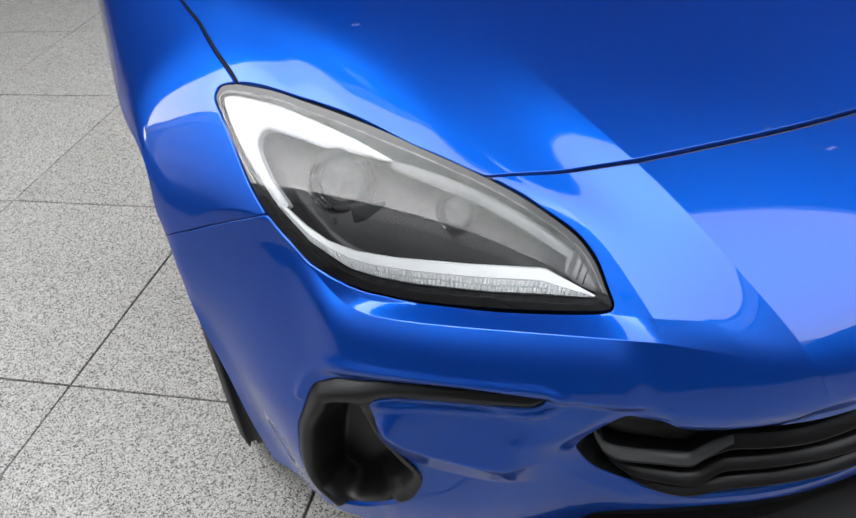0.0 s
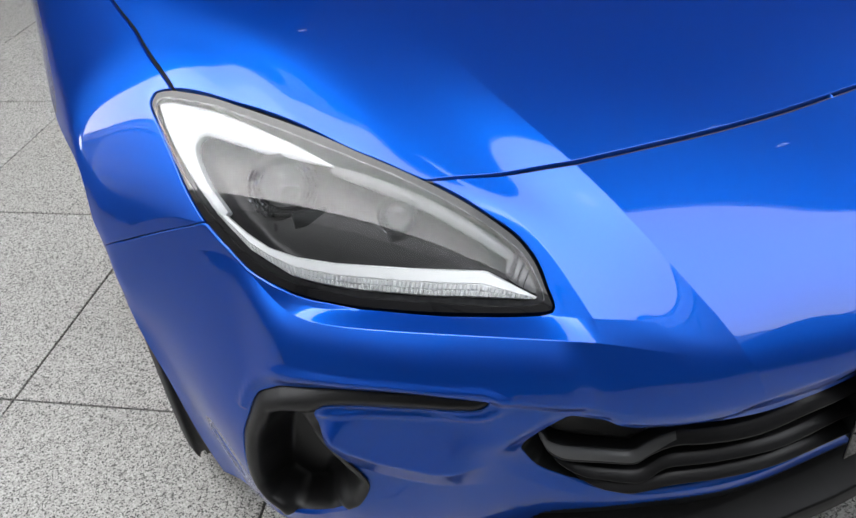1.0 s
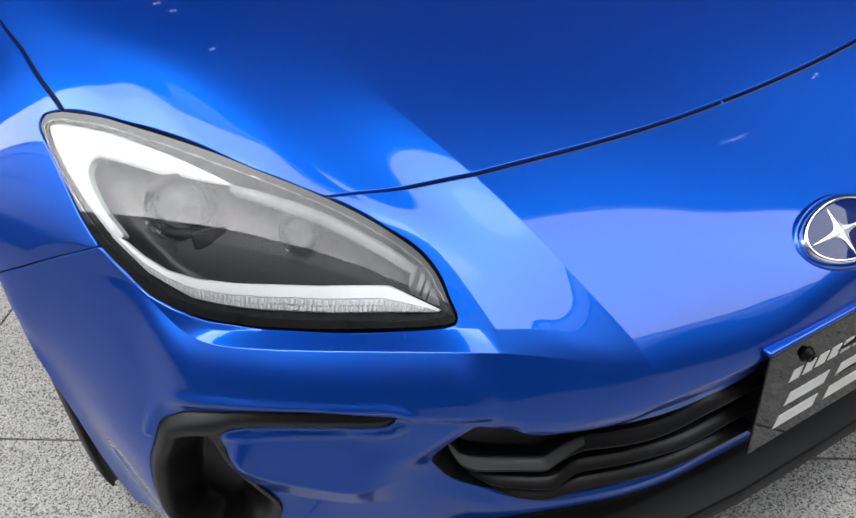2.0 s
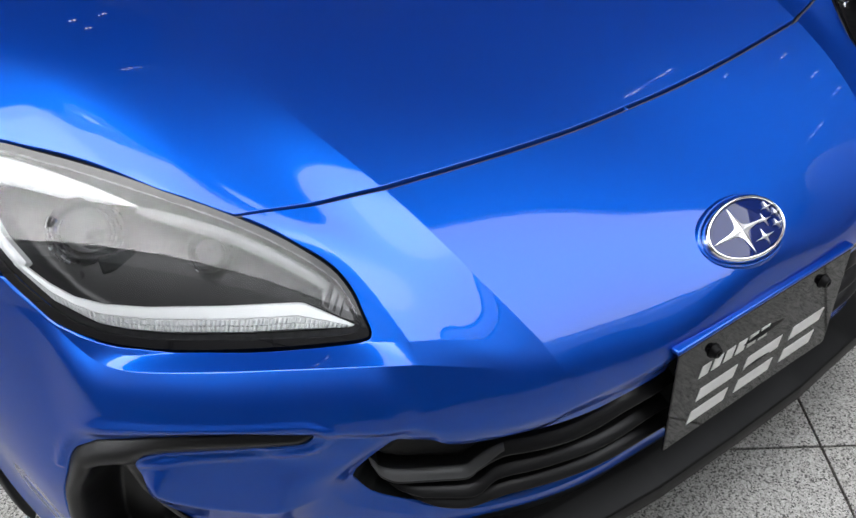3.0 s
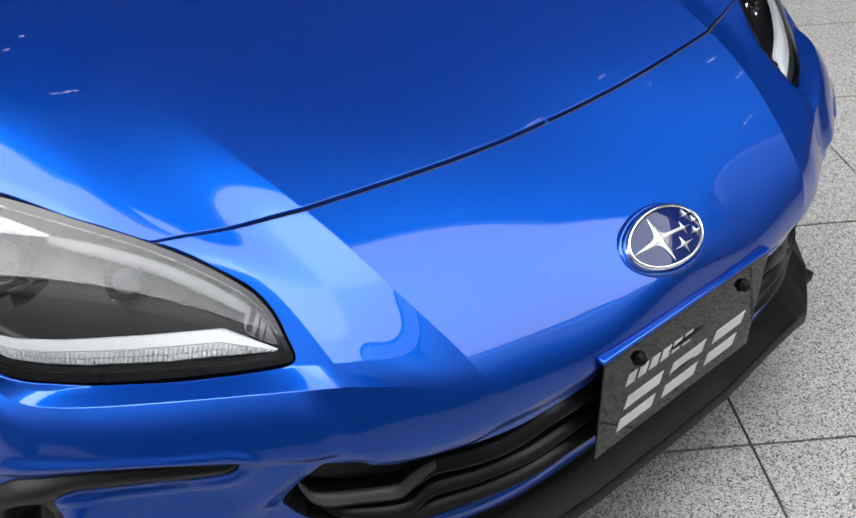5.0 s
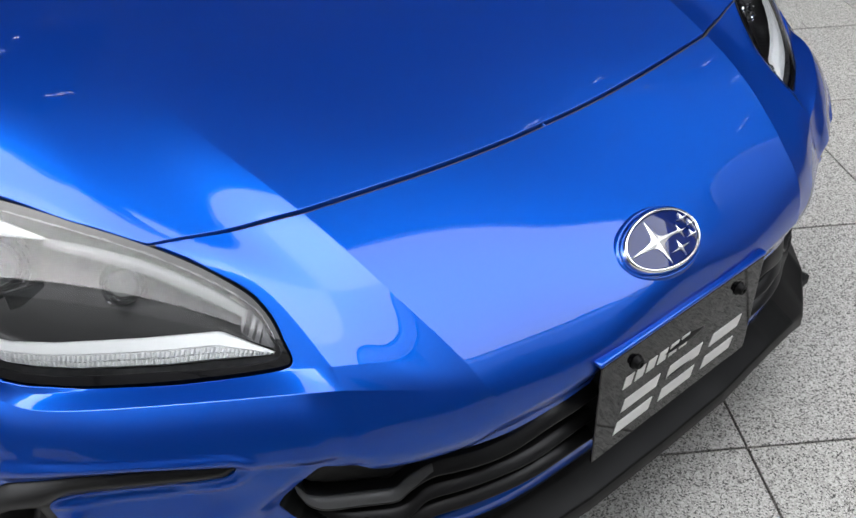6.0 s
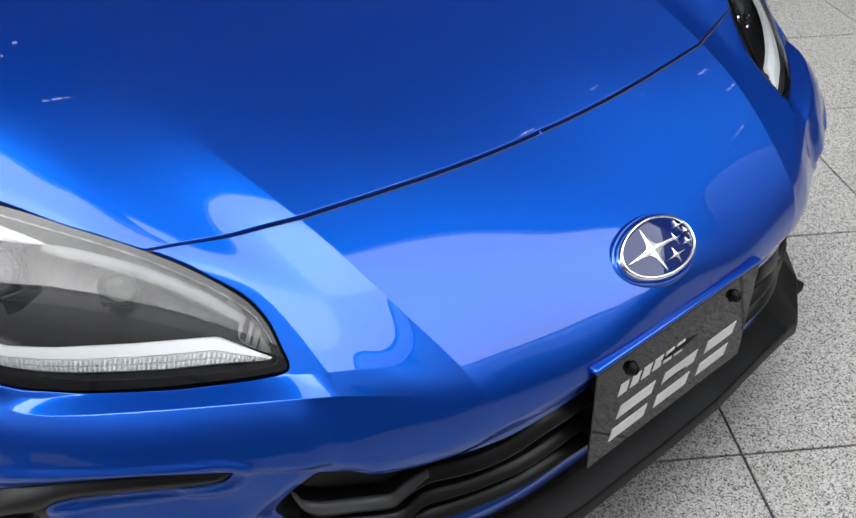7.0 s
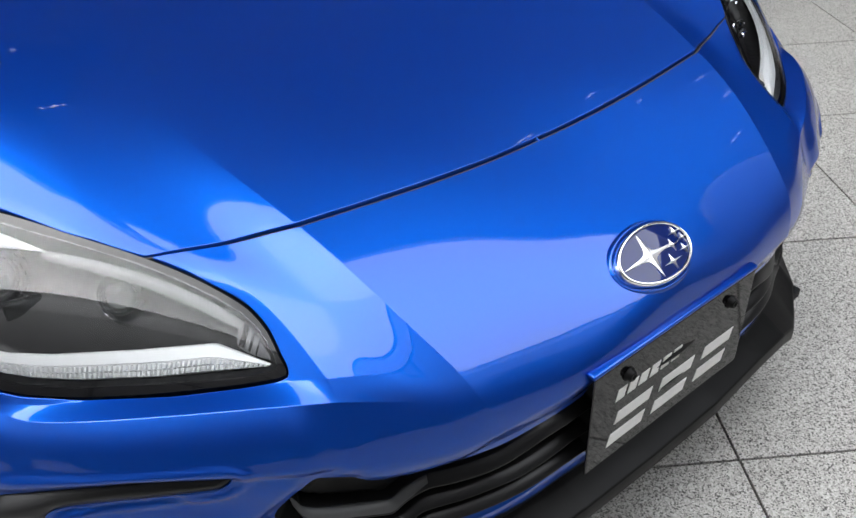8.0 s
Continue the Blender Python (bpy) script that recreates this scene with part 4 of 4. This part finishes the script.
prof = [(.0026, -.004), (.0038, -.0015), (.0050, .0006), (.0064, .0010), (.0078, .0), (.010, -.005)]
verts, faces, m = [], [], len(prof)
for k in range(96):
    w = 2 * math.pi * k / 96
    for d, h in prof:
        verts.append(on_badge((badge_a + d) * math.cos(w), (badge_b + d) * math.sin(w), h))
for k in range(96):
    for j in range(m - 1):
        p, q = k * m + j, (k + 1) % 96 * m + j
        faces.append((p, q, q + 1, p + 1))
mesh_object("bezel", verts, faces, PAINT, emblem, "blue painted bezel")
for x, y, a, b in ((-.014, .000, .046, .031), (.045, .011, .013, .008), (.053, .000, .009, .007), (.044, -.013, .011, .007), (.028, -.002, .014, .009), (.013, -.020, .018, .011)):
    verts = [on_badge(x, y, 0.0105)]
    for k in range(32):
        w = 2 * math.pi * k / 32
        pinch = 0.25 / (0.25 + 0.75 * abs(math.sin(2 * w)) ** 0.8)
        verts.append(on_badge(x + a * pinch * math.cos(w), y + b * pinch * math.sin(w), 0.0086))
    verts += [on_badge(x + (verts[1 + k] - c) @ ex - x, (verts[1 + k] - c) @ ey, 0.006) for k in range(32)]
    faces = [(0, 1 + k, 1 + (k + 1) % 32) for k in range(32)] + [(1 + k, 33 + k, 33 + (k + 1) % 32, 1 + (k + 1) % 32) for k in range(32)]
    mesh_object("sparkle", verts, faces, SILVER, emblem, smooth=False)

# ---- corner trims beside the bumper ----
TRIM_AXIS = np.array((-0.62, -0.75, 0.2))
TRIM_OUTER, TRIM_WALL = flow(TRIM_PTS[20:] + TRIM_PTS[:4]), flow(TRIM_PTS[11:18])
for s in (1, -1):
    def trim_depth(q, g):
        arm = ease((0.800 - q[:, 0]) / 0.07) * ease((1.345 - q[:, 1]) / 0.008)
        bar = 0.007 - 0.012 * np.sqrt(np.clip(g / 0.014, 0, 1))
        outer, wall = gap_to(TRIM_OUTER, q, False), gap_to(TRIM_WALL, q, False)
        bowl = 0.005 - 0.013 * np.sin(math.pi * np.clip(outer / 0.036, 0, 1)) + 0.055 * ease((outer - 0.026) / 0.030) * ease((wall - 0.004) / 0.05) * ease(g / 0.03)
        bowl -= 0.012 * ease((0.022 - wall) / 0.02) * ease((q[:, 1] - 1.36) / 0.03)
        return arm * bar + (1 - arm) * bowl
    uv, tri, dep = patch(TRIM, 0.003, trim_depth)
    sheet("corner_trim", uv, tri, SATIN_TRIM, car, "black grained corner trim with a deep scoop", (s,), depth=dep, along=TRIM_AXIS)

# ---- grille ----
uv, tri, dep = patch(GRILLE, 0.01, lambda q, g: np.where(q[:, 0] < 1e-6, 0.07, 0.012 + 0.058 * ease(g / 0.02)))
grille = sheet("grille", uv, tri, DARK, car, "black recessed grille with three bars", depth=dep)
WING = flow([(.392, 1.360), (.414, 1.361), (.480, 1.338), (.515, 1.327), (.527, 1.326), (.524, 1.366), (.504, 1.386), (.471, 1.404), (.432, 1.423), (.419, 1.409), (.403, 1.388), (.394, 1.378)], True)
for s in (1, -1):
    uv, tri, dep = patch(WING, 0.006, lambda q, g: 0.020 + 0.010 * ease((0.008 - g) / 0.008))
    sheet("wing_panel", uv, tri, BLACK_TRIM, grille, "dark grey panel above the bar's outer wing", (s,), depth=dep)
BARS = [(BAR1_PTS, 0.030, 0.0075), (BAR2_PTS, 0.022, 0.0055), (BAR3_PTS, 0.018, 0.0055)]
for pts, reach, r in BARS:
    line = flow(pts, step=0.005)
    P, N = body(line[:, 0], line[:, 1]), skin_normals(line[:, 0], line[:, 1])
    up, ahead = np.array((0, 0, 1.0)), N * np.array((1, 1, 0))
    ahead /= np.linalg.norm(ahead, axis=1)[:, None]
    corner = [(-0.060, reach * 0.4), (-0.012, r * 0.8), (0.001, -r * 0.8), (-0.002, -r * 1.5), (-0.05, -r * 1.3)]
    prof = [corner[0]]
    for a, b, c in zip(corner, corner[1:], corner[2:]):
        # every edge of the bar is rounded by a millimetre
        for near in (a, c):
            w = 0.0011 / math.hypot(near[0] - b[0], near[1] - b[1])
            prof.append((b[0] + (near[0] - b[0]) * w, b[1] + (near[1] - b[1]) * w))
    prof.append(corner[-1])
    slim = 0.25 + 0.75 * np.sqrt(np.clip((line[-1, 0] - line[:, 0]) / 0.028, 0, 1))
    verts, faces, m = [], [], len(prof)
    for s in (1, -1):
        k0 = len(verts)
        verts += [(P[k] + ahead[k] * (a * slim[k] - 0.03 * (1 - slim[k])) + up * b * slim[k]) * np.array((s, 1, 1)) for k in range(len(P)) for a, b in prof]
        f = [(k0 + k * m + j, k0 + (k + 1) * m + j, k0 + (k + 1) * m + j + 1, k0 + k * m + j + 1) for k in range(len(P) - 1) for j in range(m - 1)]
        faces += f if s > 0 else [q[::-1] for q in f]
    bar = mesh_object("bar", verts, faces, GREY_TRIM, grille, "charcoal grille bar")
    if pts is BAR1_PTS:
        # satin facet along the upper bar's outer wing
        wing = np.flatnonzero(line[:, 0] > 0.398)
        for s in (1, -1):
            verts = []
            for k in wing:
                w = ease((line[k, 0] - 0.396) / 0.02) * 0.35 + 0.65
                for f, h in ((0.08, 0.0004), (0.14, 0.0012), (0.86 * w, 0.0012), (0.92 * w, 0.0004)):
                    a, b = -0.012 + 0.013 * f, r * 0.8 - r * 1.6 * f
                    verts.append((P[k] + ahead[k] * (a * slim[k] - 0.03 * (1 - slim[k]) + h * 0.7) + up * (b * slim[k] + h * 0.7)) * np.array((s, 1, 1)))
            f = [(4 * k + j, 4 * k + 4 + j, 4 * k + 5 + j, 4 * k + 1 + j) for k in range(len(wing) - 1) for j in range(3)]
            mesh_object("facet", verts, f if s > 0 else [q[::-1] for q in f], FACET, bar, "grey satin facet")

# ---- show plate ----
plate = part("plate", box_bm((0.33, 0.003, 0.165), (0, -0.0075, 0.4095), 0.0012), GLOSS_BLACK, car, "glossy black show plate with pale bars", smooth=False)
for x, y, w, h, lean in [(-.110 + .0222 * k, .4375, .0165, .018, .25) for k in range(6)] + [(x + lean * dz, .379 + dz, w, .0195, lean) for x, w, lean in ((-.085, .070, .30), (.005, .070, .30), (.096, .066, .30)) for dz in (-.0175, .0175)]:
    bm = bmesh.new()
    q = [(-w / 2, -h / 2), (w / 2, -h / 2), (w / 2, h / 2), (-w / 2, h / 2)]
    f = [bm.verts.new((x + a + lean * b, -0.0096, y + b)) for a, b in q]
    bm.faces.new(f)
    g = bmesh.ops.extrude_face_region(bm, geom=bm.faces[:])
    bmesh.ops.translate(bm, vec=(0, 0.0007, 0), verts=[v for v in g["geom"] if isinstance(v, bmesh.types.BMVert)])
    bmesh.ops.recalc_face_normals(bm, faces=bm.faces[:])
    part("bar", bm, PRINT, plate, "pale silver printed bar", smooth=False)
for x in (-.100, .113):
    v, f = lathe([(.010, 0), (.010, .002), (.0075, .0035), (.0072, .007), (.006, .0085), (.0035, .0085), (.003, .006), (.0005, .006)], (0, -1, 0), (x, -0.009, .464), 24)
    mesh_object("bolt", v, f, BLACK_TRIM, plate, "black plate bolt")
part("rolled_edge", box_bm((0.335, 0.013, 0.007), (0, -0.0035, 0.4962), 0.003), PAINT, car, "blue rolled edge above the show plate")
part("plate_holder", box_bm((0.28, 0.05, 0.15), (0, 0.028, 0.405), 0.006), DARK, car, "black plate holder", smooth=False)

# ---- lower lip ----
LIP = [(0, .035, .300, .012, .262, -.008, .215, .030, .190), (.15, .037, .300, .013, .262, -.006, .214, .032, .190), (.30, .050, .295, .028, .258, .010, .208, .050, .185),
       (.39, .075, .288, .048, .252, .020, .198, .075, .178), (.445, .098, .284, .066, .250, .030, .176, .100, .165), (.475, .115, .284, .085, .256, .046, .172, .120, .165),
       (.54, .155, .290, .128, .265, .092, .192, .160, .175), (.64, .240, .285, .222, .262, .196, .205, .250, .190)]
rows = np.array(LIP)
xs = np.unique(np.concatenate([np.linspace(0, .64, 60), rows[:, 0]]))
prof = []
for k in range(4):
    prof.append(np.stack([xs, np.interp(xs, rows[:, 0], rows[:, 1 + 2 * k]), np.interp(xs, rows[:, 0], rows[:, 2 + 2 * k])], 1))
verts, faces = [], []
inner, brim = prof[1] + np.array((0, 0.022, -0.004)), prof[2] + np.array((0, 0.001, 0.026))
chain = [prof[0] + np.array((0, 0.02, 0)), inner * .95 + prof[0] * .05, inner * .93 + brim * .07, inner * .08 + brim * .92, brim, brim * .9 + prof[2] * .1, brim * .1 + prof[2] * .9, prof[2] * .93 + prof[3] * .07, prof[3]]
m = len(chain)
for s in (1, -1):
    k0 = len(verts)
    verts += [chain[j][k] * np.array((s, 1, 1)) for k in range(len(xs)) for j in range(m)]
    f = [(k0 + k * m + j, k0 + k * m + j + 1, k0 + (k + 1) * m + j + 1, k0 + (k + 1) * m + j) for k in range(len(xs) - 1) for j in range(m - 1)]
    faces += f if s > 0 else [q[::-1] for q in f]
mesh_object("lip_spoiler", verts, faces, BLACK_TRIM, car, "black grained lip spoiler")
part("under_tray", box_bm((1.1, 0.5, 0.02), (0, 0.33, 0.20), 0.004), DARK, car, "black under tray", smooth=False)

# ---- front wheels ----
for s in (1, -1):
    hub = np.array((-.776 * s, .835, .3145))
    ax = (-s, 0, 0)
    prof = [(.235, -.095), (.262, -.108), (.292, -.106), (.308, -.098)]
    for k in range(5):
        x = -.085 + k * .0385
        prof += [(.3145, x - .010), (.3145, x + .018), (.3075, x + .0185), (.3075, x + .0275)]
    prof += [(.3145, .100), (.308, .1035), (.292, .1085), (.262, .109), (.235, .098)]
    v, f = lathe(prof, ax, hub, 120)
    wheel = mesh_object("wheel", *lathe([(.235, -.095), (.228, -.09), (.215, -.03), (.215, .05), (.228, .092), (.236, .099), (.230, .101), (.222, .088)], ax, hub, 96), RIM, car, "silver alloy front wheel")
    mesh_object("tyre", v, f, RUBBER, wheel, "black road tyre")
    for k in range(10):
        w = 2 * math.pi * k / 10
        bm = box_bm((.03, .034, .20), (.055 * -s, 0, .125), 0.006)
        bmesh.ops.transform(bm, matrix=Matrix.Translation(hub) @ Matrix.Rotation(w, 4, "X"), verts=bm.verts)
        part("spoke", bm, RIM, wheel)
    mesh_object("brake_disc", *lathe([(.155, .0), (.155, .02), (.05, .02), (.045, .06), (.002, .065)], ax, hub, 60), RIM, wheel, "steel brake disc")
    # black liner of the wheel arch
    verts, faces = [], []
    for k in range(41):
        w = math.pi * (1.06 - 1.18 * k / 40)
        for x, r in ((-.835, .362), (-.82, .372), (-.62, .372)):
            verts.append((x * s, .835 - .0 + r * math.cos(w), .3145 + r * math.sin(w)))
    for k in range(40):
        for j in range(2):
            p = k * 3 + j
            faces.append((p, p + 1, p + 4, p + 3))
    mesh_object("arch_liner", verts, faces, DARK, car, "black wheel arch liner")
